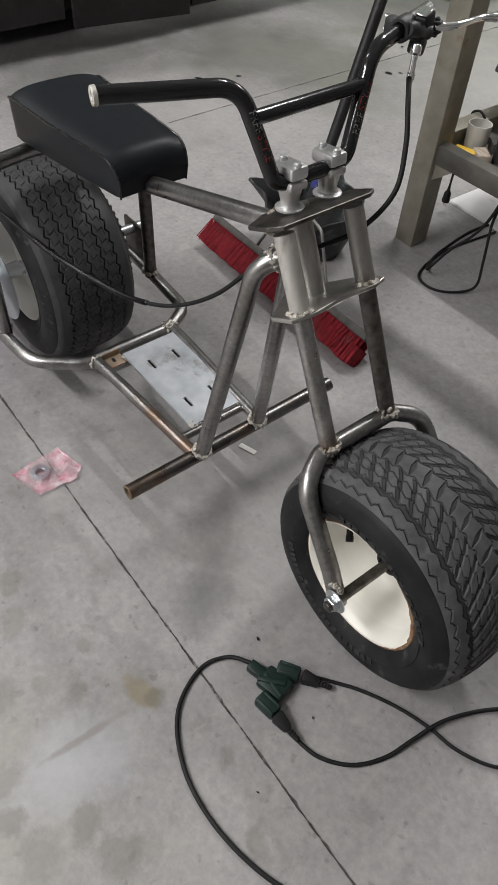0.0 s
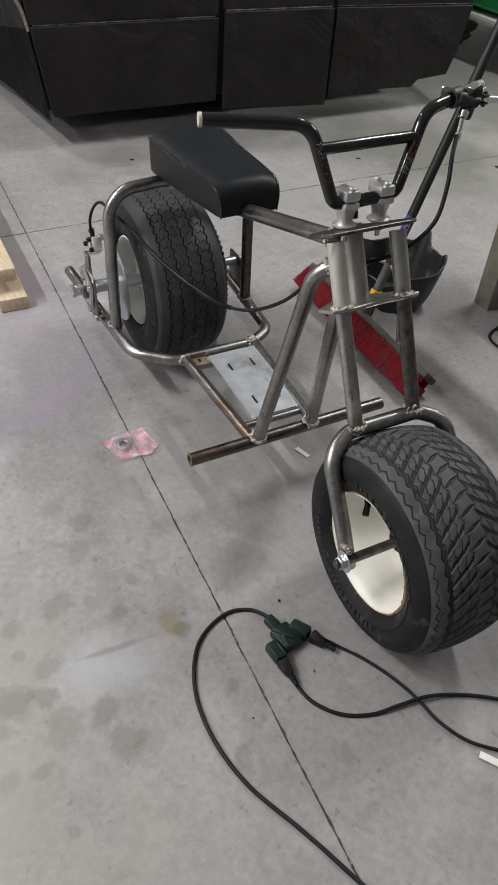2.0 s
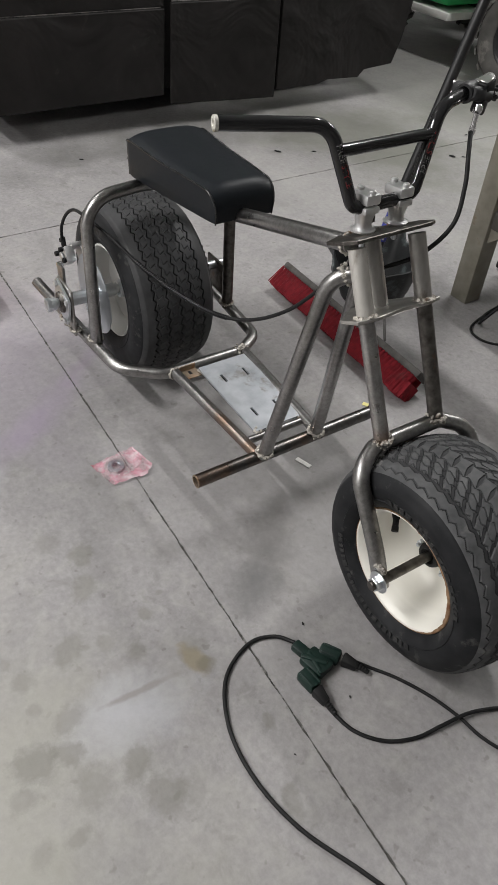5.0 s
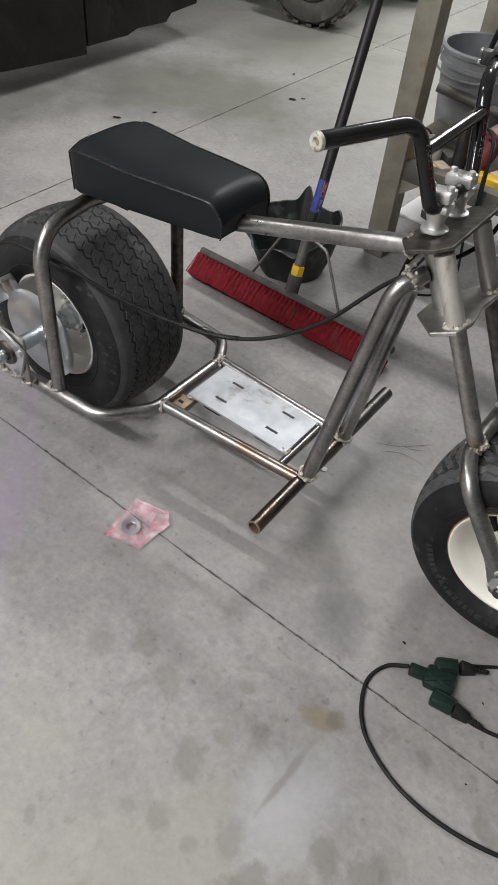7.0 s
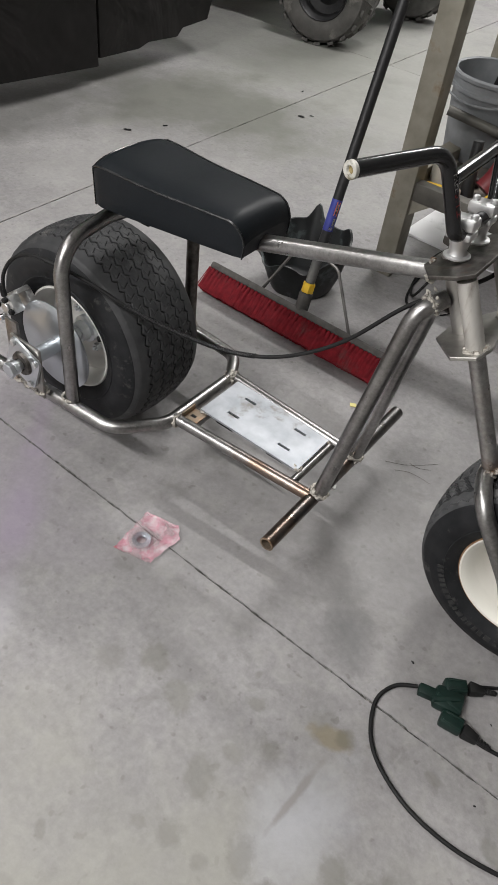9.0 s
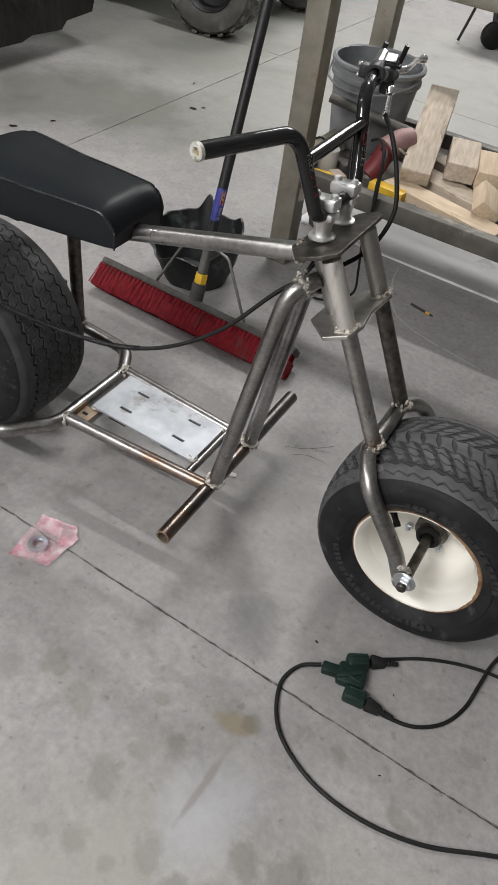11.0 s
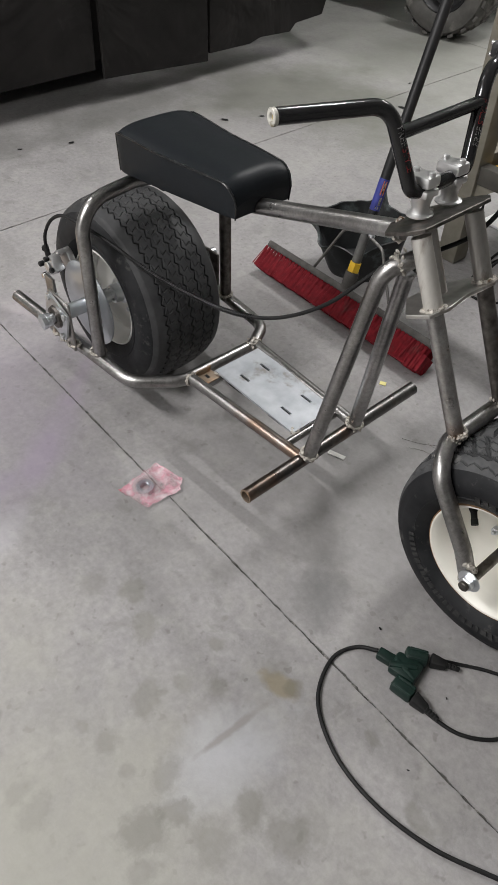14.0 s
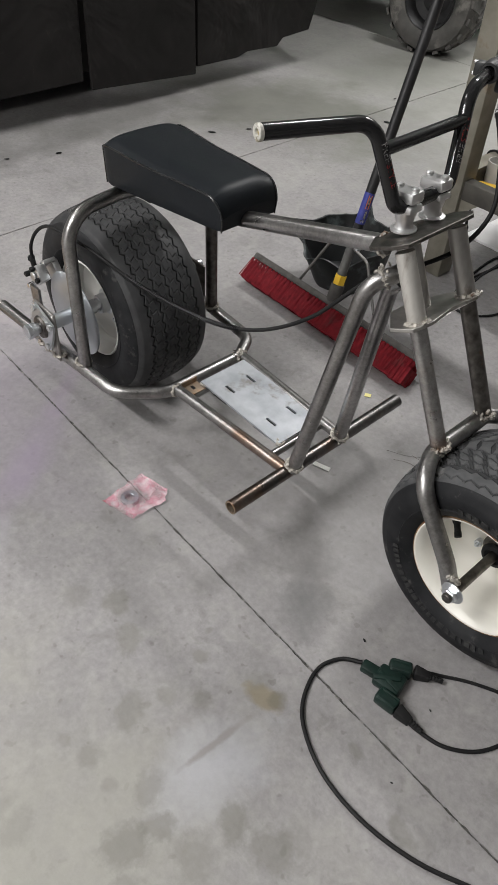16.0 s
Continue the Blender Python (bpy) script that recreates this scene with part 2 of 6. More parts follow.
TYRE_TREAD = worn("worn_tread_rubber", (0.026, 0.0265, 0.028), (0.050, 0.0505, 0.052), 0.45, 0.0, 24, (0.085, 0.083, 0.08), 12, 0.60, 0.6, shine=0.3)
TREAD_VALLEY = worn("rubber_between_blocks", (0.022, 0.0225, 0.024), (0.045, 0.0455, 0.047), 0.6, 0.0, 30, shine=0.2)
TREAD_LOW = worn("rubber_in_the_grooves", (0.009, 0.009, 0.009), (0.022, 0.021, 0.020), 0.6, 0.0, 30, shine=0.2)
RED_BRISTLE = worn("red_bristle", (0.15, 0.006, 0.012), (0.27, 0.013, 0.022), 0.6, 0.0, 60, (0.15, 0.04, 0.04), 12, 0.58, shine=0.2)
BROOM_BLOCK = worn("dusty_black_block", (0.05, 0.046, 0.043), (0.10, 0.094, 0.088), 0.7, 0.0, 40)
YELLOW = worn("yellow_plastic", (0.70, 0.42, 0.02), (0.80, 0.52, 0.05), 0.4, 0.0, 30)
GREEN_DARK = worn("dark_green_rubber", (0.004, 0.014, 0.011), (0.008, 0.026, 0.020), 0.38, 0.0, 40, bumps=0.1, shine=0.4)
TABLE_STEEL = worn("weathered_table_steel", (0.22, 0.205, 0.165), (0.33, 0.31, 0.26), 0.5, 0.45, 14, (0.20, 0.13, 0.07), 7, 0.62)
TABLE_DARK = worn("scorched_table_steel", (0.055, 0.053, 0.05), (0.14, 0.135, 0.12), 0.5, 0.4, 10, (0.24, 0.22, 0.19), 6, 0.6)
WOOD = worn("rough_sawn_pine", (0.52, 0.40, 0.28), (0.68, 0.56, 0.42), 0.75, 0.0, 14, (0.36, 0.27, 0.19), 5, 0.62, stretch=(1, 6, 6))
WOOD_OLD = worn("old_timber", (0.40, 0.33, 0.26), (0.60, 0.52, 0.43), 0.8, 0.0, 16, (0.24, 0.19, 0.15), 6, 0.60, stretch=(1, 5, 5))
GREY_PLASTIC = worn("grey_bucket_plastic", (0.19, 0.20, 0.21), (0.26, 0.27, 0.28), 0.45, 0.0, 20, (0.28, 0.27, 0.26), 9, 0.66)


def panel_black():
    """Dull black sheet, creased and scuffed."""
    m, nt, b = material("dull_black_panel", 0.6)
    b.inputs["Specular IOR Level"].default_value = 0.22
    v = coords(nt)
    col = ramp(nt, noise_tex(nt, v, 3, 6, 0.65), (0.35, (0.0075, 0.0068, 0.0066)), (0.7, (0.018, 0.0162, 0.0156)))
    sc = ramp(nt, noise_tex(nt, v, 9, 6, 0.7, 1.5), (0.62, 0.0), (0.68, 1.0))
    nt.links.new(mixed(nt, math_node(nt, "MULTIPLY", sc, 0.35), col, (0.04, 0.037, 0.034)), b.inputs["Base Color"])
    bump(nt, b, noise_tex(nt, v, 2.6, 3, 0.5, 1.2), 0.7, 0.05)
    return m


PANEL_BLACK = panel_black()
GREEN_BRIGHT = worn("bright_green_paint", (0.02, 0.38, 0.10), (0.03, 0.48, 0.14), 0.3, 0.0, 8)
WHITE_PAINT = worn("white_paint", (0.66, 0.65, 0.62), (0.76, 0.75, 0.72), 0.6, 0.0, 12)
PAPER = worn("white_paper", (0.70, 0.69, 0.66), (0.80, 0.79, 0.76), 0.8, 0.0, 30)
WALL = worn("grey_block_paint", (0.55, 0.55, 0.54), (0.62, 0.62, 0.61), 0.7, 0.0, 3)
CEILING = worn("white_ceiling_sheet", (0.72, 0.72, 0.71), (0.78, 0.78, 0.77), 0.6, 0.0, 2)
RED = worn("red_plastic", (0.10, 0.010, 0.014), (0.17, 0.018, 0.022), 0.4, 0.0, 20, (0.10, 0.04, 0.04), 12, 0.62)
PINK_GREY = worn("worn_pink_casting", (0.24, 0.13, 0.13), (0.36, 0.24, 0.23), 0.5, 0.2, 20)
BLUE = worn("blue_label", (0.03, 0.04, 0.22), (0.05, 0.06, 0.30), 0.4, 0.0, 30)
ORANGE = worn("orange_print", (0.72, 0.20, 0.05), (0.78, 0.26, 0.08), 0.4, 0.0, 30)
WHITE_PRINT = worn("white_print", (0.16, 0.155, 0.15), (0.42, 0.41, 0.40), 0.4, 0.0, 120, (0.014, 0.014, 0.014), 110, 0.47)
RED_PRINT = worn("red_print", (0.22, 0.014, 0.014), (0.34, 0.024, 0.024), 0.35, 0.0, 120, (0.014, 0.014, 0.014), 110, 0.47)


# ---- mesh helpers ----
def part(name, bm, mat, parent=None, label="", smooth=True):
    """Links a bmesh, built in world coordinates, as one mesh object under a thing or a part."""
    me = bpy.data.meshes.new(name)
    bm.normal_update()
    bm.to_mesh(me)
    bm.free()
    for m in mat if isinstance(mat, (list, tuple)) else [mat]:
        me.materials.append(m)
    if smooth:
        for p in me.polygons:
            p.use_smooth = True
        me.set_sharp_from_angle(angle=radians(38))
    ob = new(name, me)
    if parent is not None:
        ob.parent = parent
        if parent.parent is None:
            ob.matrix_parent_inverse = parent.matrix_basis.inverted()
    if label:
        ob["label"] = label
    return ob


def thing(name, x, y, z, label, category, group="", kind=""):
    e = new(name)
    e.empty_display_size = 0.05
    e.matrix_basis = Matrix.Translation((x, y, z))
    return tagged(e, label, category, group, kind)


def rounded(points, radius):
    """A polyline whose inner corners are turned into arcs."""
    P = [Vector(p) for p in points]
    rad = radius if isinstance(radius, (list, tuple)) else [radius] * len(P)
    out = [P[0]]
    for i in range(1, len(P) - 1):
        a, b = (P[i - 1] - P[i]), (P[i + 1] - P[i])
        la, lb = a.length, b.length
        a.normalize(), b.normalize()
        ang = a.angle(b)
        if ang > 3.1 or rad[i] <= 0:
            out.append(P[i])
            continue
        cut = min(rad[i] / math.tan(ang / 2), la * 0.48, lb * 0.48)
        r = cut * math.tan(ang / 2)
        mid = (a + b).normalized() * (r / math.sin(ang / 2))
        c = P[i] + mid
        s, e = P[i] + a * cut - c, P[i] + b * cut - c
        n = max(3, int(6 * (math.pi - ang)) + 2)
        for k in range(n + 1):
            w = s.angle(e)
            out.append(c + (s * math.sin((1 - k / n) * w) + e * math.sin(k / n * w)) / math.sin(w))
    out.append(P[-1])
    return out


def spline(points, n=8):
    """A smooth curve through the points."""
    P = [Vector(p) for p in points]
    P = [P[0] * 2 - P[1], *P, P[-1] * 2 - P[-2]]
    out = []
    for i in range(1, len(P) - 2):
        a, b, c, d = P[i - 1:i + 3]
        for k in range(n):
            t = k / n
            out.append(0.5 * ((2 * b) + (c - a) * t + (2 * a - 5 * b + 4 * c - d) * t * t + (3 * b - a - 3 * c + d) * t ** 3))
    out.append(P[-2])
    return out


def sweep(bm, pts, r, seg=16, hollow=0.0, cap=True):
    """A round tube along a polyline; r may be a function of the share of the way."""
    pts = [Vector(p) for p in pts]
    n = len(pts)
    tang = [(pts[min(i + 1, n - 1)] - pts[max(i - 1, 0)]).normalized() for i in range(n)]
    up = Vector((0, 0, 1)) if abs(tang[0].z) < 0.9 else Vector((0, 1, 0))
    side = tang[0].cross(up).normalized()
    rings = []
    for i in range(n):
        side = (side - tang[i] * side.dot(tang[i])).normalized()
        other = tang[i].cross(side)
        rr = r(i / (n - 1)) if callable(r) else r
        rings.append([bm.verts.new(pts[i] + (side * math.cos(2 * math.pi * k / seg) + other * math.sin(2 * math.pi * k / seg)) * rr) for k in range(seg)])
    for i in range(n - 1):
        for k in range(seg):
            bm.faces.new((rings[i][k], rings[i][(k + 1) % seg], rings[i + 1][(k + 1) % seg], rings[i + 1][k]))
    if cap:
        for ring, i, s in ((rings[0], 0, -1), (rings[-1], n - 1, 1)):
            if hollow:
                rr = r(i / (n - 1)) if callable(r) else r
                c = pts[i]
                inn = [bm.verts.new(c + (v.co - c) * (hollow / rr)) for v in ring]
                deep = [bm.verts.new(v.co - tang[i] * s * 0.04) for v in inn]
                for k in range(seg):
                    j = (k + 1) % seg
                    quad = (ring[k], ring[j], inn[j], inn[k])
                    bm.faces.new(quad if s < 0 else quad[::-1])
                    quad = (inn[k], inn[j], deep[j], deep[k])
                    bm.faces.new(quad if s < 0 else quad[::-1])
                bm.faces.new(deep)
            else:
                bm.faces.new(ring[::-1] if s < 0 else ring)
    return bm


def tube(points, r, radius=0.03, seg=16, hollow=0.0, cap=True):
    return sweep(bmesh.new(), rounded(points, radius), r, seg, hollow, cap)


def hose(points, r, n=8, seg=10):
    return sweep(bmesh.new(), spline(points, n), r, seg)


def box(bm, lo, hi, m=None, bevel=0.0, seg=2, mat=0):
    """A bevelled box from its two corners."""
    geo = bmesh.ops.create_cube(bm, size=1)
    lo, hi = Vector(lo), Vector(hi)
    vs = geo["verts"]
    for v in vs:
        v.co = Vector([(lo[i] + hi[i]) / 2 + v.co[i] * (hi[i] - lo[i]) for i in range(3)])
    fs = list({f for v in vs for f in v.link_faces})
    for f in fs:
        f.material_index = mat
    if bevel:
        es = list({e for v in vs for e in v.link_edges})
        got = bmesh.ops.bevel(bm, geom=es, offset=bevel, segments=seg, affect="EDGES", profile=0.5, material=mat)
        vs = list({v for f in got["faces"] for v in f.verts} | {v for v in vs if v.is_valid})
    if m is not None:
        for v in vs:
            v.co = m @ v.co
    return vs


def lathe(bm, profile, m, seg=64, mat=0, closed=False):
    """Turns a profile of (radius, height) about the local z axis of m."""
    rings = []
    for r, h in profile:
        if r < 1e-6:
            rings.append([bm.verts.new(m @ Vector((0, 0, h)))])
        else:
            rings.append([bm.verts.new(m @ Vector((r * math.cos(2 * math.pi * k / seg), r * math.sin(2 * math.pi * k / seg), h))) for k in range(seg)])
    pairs = list(zip(rings, rings[1:])) + ([(rings[-1], rings[0])] if closed else [])
    for a, b in pairs:
        for k in range(seg):
            j = (k + 1) % seg
            if len(a) == 1 and len(b) == 1:
                continue
            if len(a) == 1:
                f = bm.faces.new((a[0], b[j], b[k]))
            elif len(b) == 1:
                f = bm.faces.new((a[k], a[j], b[0]))
            else:
                f = bm.faces.new((a[k], a[j], b[j], b[k]))
            f.material_index = mat
    return bm


def axis_pose(p, d):
    """A pose at p whose z axis points along d."""
    return Matrix.Translation(p) @ Vector(d).to_track_quat("Z", "Y").to_matrix().to_4x4()


def rod(bm, p, d, r, length, seg=20, chamfer=0.0015, mat=0):
    c = min(chamfer, r * 0.4)
    return lathe(bm, [(0, 0), (r - c, 0), (r, c), (r, length - c), (r - c, length), (0, length)], axis_pose(p, d), seg, mat)


def hexnut(bm, p, d, r, length, mat=0):
    return lathe(bm, [(0, 0), (r * 0.92, 0), (r, r * 0.08), (r, length - r * 0.08), (r * 0.92, length), (0, length)], axis_pose(p, d), 6, mat)


def slab_poly(bm, outline, z0, z1, mat=0):
    """A flat plate with a given outline (x, y), counter-clockwise."""
    lo = [bm.verts.new((x, y, z0)) for x, y in outline]
    hi = [bm.verts.new((x, y, z1)) for x, y in outline]
    n = len(outline)
    fs = [bm.faces.new(lo[::-1]), bm.faces.new(hi)]
    for k in range(n):
        fs.append(bm.faces.new((lo[k], lo[(k + 1) % n], hi[(k + 1) % n], hi[k])))
    for f in fs:
        f.material_index = mat
    return lo + hi


def weld(parent, p, d, r, rnd, label=""):
    """A ring of lumpy weld beads round a tube of radius r that meets another at p along d."""
    m = axis_pose(p, d)
    n = max(26, int(r * 2000))
    lump = [rnd.uniform(0.45, 1.25) for _ in range(n)]
    ring = [m @ Vector((math.cos(2 * math.pi * k / n) * r, math.sin(2 * math.pi * k / n) * r, rnd.uniform(-0.0026, 0.0026))) for k in range(n + 1)]
    bm = sweep(bmesh.new(), ring, lambda t: 0.0047 * lump[int(t * n) % n], 6)
    return part("weld", bm, WELD, parent, label)


# ---- the room ----
def joint_x(y):
    return -2.036 - 0.0153 * (y + 0.31)


def joint_y(x):
    return -0.32 - 0.0153 * (x + 0.79)


floor = new("floor", bpy.data.meshes.new("floor"))
bm = bmesh.new()
slab_poly(bm, [(-9, -7), (8, -7), (8, 11), (-9, 11)], -0.06, -0.0035)
bm.to_mesh(floor.data)
bm.free()
GROUT = worn("joint_dirt", (0.035, 0.033, 0.03), (0.16, 0.155, 0.145), 0.9, 0.0, 90, (0.36, 0.35, 0.33), 60, 0.54)
floor.data.materials.append(GROUT)
tagged(floor, "worn grey concrete workshop floor with saw-cut joints", "floor", kind="structure")


def floor_slab(x0, x1, y0, y1):
    """One concrete slab between joints; x0.. are offsets of the joint lines."""
    bm = bmesh.new()
    g = 0.0024
    cs = [(joint_x(y0) + x0 + g, joint_y(x0 - 2.036) + y0 + g), (joint_x(y0) + x1 - g, joint_y(x1 - 2.036) + y0 + g),
          (joint_x(y1) + x1 - g, joint_y(x1 - 2.036) + y1 - g), (joint_x(y1) + x0 + g, joint_y(x0 - 2.036) + y1 - g)]
    near = abs(x0) < 1 and abs(y0) < 4 or abs(x1) < 1 and abs(y0) < 4
    if near:
        # chipped saw-cut edges
        fine = []
        for (ax, ay), (bx, by) in zip(cs, cs[1:] + cs[:1]):
            n = 420
            for k in range(n):
                t = k / n
                j = 0.0 if k == 0 else 0.0007 * noise.noise(Vector((ax + (bx - ax) * t, ay + (by - ay) * t, 0.3)) * 30) + 0.0036 * noise.noise(Vector((ax + (bx - ax) * t, ay + (by - ay) * t, 0.7)) * 95)
                nx, ny = -(by - ay) / 3.5, (bx - ax) / 3.5
                fine.append((ax + (bx - ax) * t + nx * j, ay + (by - ay) * t + ny * j))
        cs = fine
    vs = slab_poly(bm, cs, -0.02, 0.0)
    top = [e for e in bm.edges if all(v.co.z > -0.001 for v in e.verts)]
    bmesh.ops.bevel(bm, geom=top, offset=0.0012, segments=1, affect="EDGES", profile=0.5)
    return part("slab", bm, CONCRETE, floor)


for i in range(-2, 3):
    for j in range(-2, 3):
        floor_slab(i * 3.5, (i + 1) * 3.5, j * 3.49, (j + 1) * 3.49)


def wall(name, lo, hi, mat, label, category):
    bm = bmesh.new()
    box(bm, lo, hi)
    ob = part(name, bm, mat)
    return tagged(ob, label, category, kind="structure")


wall("wall_west", (-8.7, -6.7, -0.02), (-8.5, 10.5, 4.2), WALL, "plain grey painted workshop wall", "wall")
wall("wall_east", (7.5, -6.7, -0.02), (7.7, 10.5, 4.2), WALL, "plain grey painted workshop wall", "wall")
wall("wall_south", (-8.5, -6.7, -0.02), (7.5, -6.5, 4.2), WALL, "plain grey painted workshop wall", "wall")
wall("wall_north", (-8.5, 10.3, -0.02), (7.5, 10.5, 4.2), WALL, "plain grey painted workshop wall", "wall")
wall("ceiling", (-8.7, -6.7, 4.2), (7.7, 10.5, 4.35), CEILING, "plain pale workshop ceiling", "ceiling")

LAMP_WHITE = worn("lamp_housing", (0.7, 0.7, 0.7), (0.75, 0.75, 0.75), 0.4)
for lx, ly, lz, watts, long, wide in LAMPS:
    t = thing("ceiling_lamp", lx, ly, 4.2, "unseen long white lamp under the ceiling", "lamp", "ceiling lamps")
    bm = bmesh.new()
    box(bm, (lx - long * 0.54, ly - wide * 0.54 - 0.04, 4.0), (lx + long * 0.54, ly + wide * 0.54 + 0.04, 4.2), bevel=0.01)
    part("housing", bm, LAMP_WHITE, t)


# ---- the minibike ----
bike = thing("minibike", -0.5, 0, 0, "unfinished bare-steel minibike with fat tyres and a black seat", "minibike")
rnd = random.Random(4)
R_TUBE = 0.0158


def zig(v, amp, width, depth=1.0, shift=0.0):
    """A sawtooth groove round the tyre: one pitch of it as line pieces (from, to, width, depth)."""
    p = [(shift - 0.3, v - amp), (shift, v + amp), (shift + 0.7, v - amp), (shift + 1.0, v + amp)]
    return [(p[i], p[i + 1], width, depth) for i in range(3)]


def tread(crown, cuts, pitch_n, depth, m, half, name, mat, parent, label, blocks=None):
    """The tread's skin: a fine sheet round the tyre with the cuts sunk into it."""
    step, ns = 2 * math.pi * crown(0) / pitch_n, 24
    nv = 180
    vv = np.linspace(-half, half, nv)
    ss = np.arange(ns) / ns
    S, V = np.meshgrid(ss * step, vv, indexing="ij")
    drop = np.zeros_like(S) if blocks is None else blocks(S / step, V)
    for (s0, v0), (s1, v1), width, deep in cuts:
        for turn in (-1, 0, 1):
            ax_, ay_ = (s0 + turn) * step, v0
            dx, dy = (s1 - s0) * step, v1 - v0
            t = np.clip(((S - ax_) * dx + (V - ay_) * dy) / (dx * dx + dy * dy), 0, 1)
            dist = np.hypot(S - ax_ - t * dx, V - ay_ - t * dy)
            drop = np.maximum(drop, deep * np.clip((width / 2 + 0.0006 - dist) / 0.0012, 0, 1))
    edge = np.clip((half - np.abs(vv)) / 0.008, 0, 1)
    rad = np.array([crown(float(v)) for v in vv])
    up = depth * (1 - drop) * (edge ** 0.6)[None, :] - 0.0006 * drop - 0.0015 * (edge < 0.01)[None, :]
    ang = 2 * math.pi * (np.arange(pitch_n * ns)) / (pitch_n * ns)
    r = np.tile(rad[None, :] + up, (pitch_n, 1))
    r = r + 0.0004 * np.sin(ang * 3 + 1)[:, None]
    P = np.stack([np.cos(ang)[:, None] * r, np.sin(ang)[:, None] * r, np.broadcast_to(vv[None, :], r.shape)], -1).reshape(-1, 3)
    M = np.array(m)
    P = P @ M[:3, :3].T + M[:3, 3]
    n = pitch_n * ns
    i, j = np.meshgrid(np.arange(n), np.arange(nv - 1), indexing="ij")
    i2 = (i + 1) % n
    F = np.stack([i * nv + j, i2 * nv + j, i2 * nv + j + 1, i * nv + j + 1], -1).reshape(-1, 4)
    me = bpy.data.meshes.new(name)
    me.from_pydata(P, [], F)
    for q in mat:
        me.materials.append(q)
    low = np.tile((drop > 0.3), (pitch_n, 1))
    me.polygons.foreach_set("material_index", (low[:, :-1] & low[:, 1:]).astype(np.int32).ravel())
    me.shade_smooth()
    me.set_sharp_from_angle(angle=radians(30))
    ob = new(name, me)
    ob.parent = parent
    ob["label"], ob["kind"] = label, "stuff"
    return ob


def tyre(parent, m, half, rad, label, pitch_n, rib_kind, tread_mat):
    k = half / 0.116

    def grow(r):
        return r + (rad - 0.226) * max(0.0, min(1.0, (r - 0.130) / 0.085)) + 0.007 * max(0.0, min(1.0, (0.150 - r) / 0.025))
    prof = [(0.108, -0.080), (0.1165, -0.084), (0.121, -0.095), (0.128, -0.1035), (0.134, -0.106), (0.1365, -0.1085),
            (0.150, -0.113), (0.152, -0.1142), (0.1535, -0.1128), (0.165, -0.1158), (0.180, -0.1145), (0.1815, -0.1132), (0.192, -0.110), (0.199, -0.1045),
            (0.2010, -0.102), (0.2060, -0.092), (0.2118, -0.074), (0.2163, -0.050), (0.2188, -0.025), (0.2196, 0)]
    prof = [(grow(r), h * k) for r, h in prof]
    prof = prof + [(r, -h) for r, h in prof[-2::-1]]
    bm = bmesh.new()
    lathe(bm, prof, m, 120)
    body = part("tyre", bm, TYRE, parent, label)

    def crown(v):
        a = abs(v) / k
        table = [(0.0, 0.2196), (0.025, 0.2188), (0.05, 0.2163), (0.074, 0.2118), (0.092, 0.2060), (0.102, 0.1990), (0.1095, 0.192), (0.12, 0.175)]
        for (a0, r0), (a1, r1) in zip(table, table[1:]):
            if a <= a1:
                return grow(r0 + (r1 - r0) * (a - a0) / (a1 - a0))
        return grow(0.175)
    if rad < 0.24:
        # raised mould marks too worn to read, as bars in two arcs
        bm = bmesh.new()
        mr_ = random.Random(31)
        for a0, a1 in ((3.4, 5.3), (0.3, 1.9)):
            a = a0
            while a < a1:
                w = mr_.uniform(0.035, 0.085)
                pts = [(a, 0.1515), (a + w, 0.1515), (a + w, 0.1635), (a, 0.1635)]
                lo = [bm.verts.new(m @ Vector((math.cos(t) * r, math.sin(t) * r, 0.1135 * k))) for t, r in pts]
                hi = [bm.verts.new(m @ Vector((math.cos(t) * r, math.sin(t) * r, (0.1155 if r < 0.16 else 0.1172) * k))) for t, r in pts]
                bm.faces.new(hi)
                for q in range(4):
                    bm.faces.new((lo[q], lo[(q + 1) % 4], hi[(q + 1) % 4], hi[q]))
                a += w + mr_.uniform(0.025, 0.045)
        marks = part("sidewall_mark", bm, TYRE_MARK, parent, "worn raised moulding on the sidewall", smooth=False)
        marks["kind"] = "stuff"
    cuts, blocks = ([], rib_kind) if callable(rib_kind) else (rib_kind, None)
    tread(crown, cuts, pitch_n, 0.0050 if blocks is None else 0.0034, m, 0.104 * k, "tread", tread_mat, parent, "cut rubber tread", blocks)
    return body


# the front tread: a smooth toothed rib on each shoulder, two rows of slanted blocks, bow-ties along the middle
def wave(s):
    """A lopsided sawtooth of height -1 to 1 and period 1."""
    u = np.mod(s, 1.0)
    return np.where(u < 0.3, u / 0.15 - 1, 1 - (u - 0.3) / 0.35)


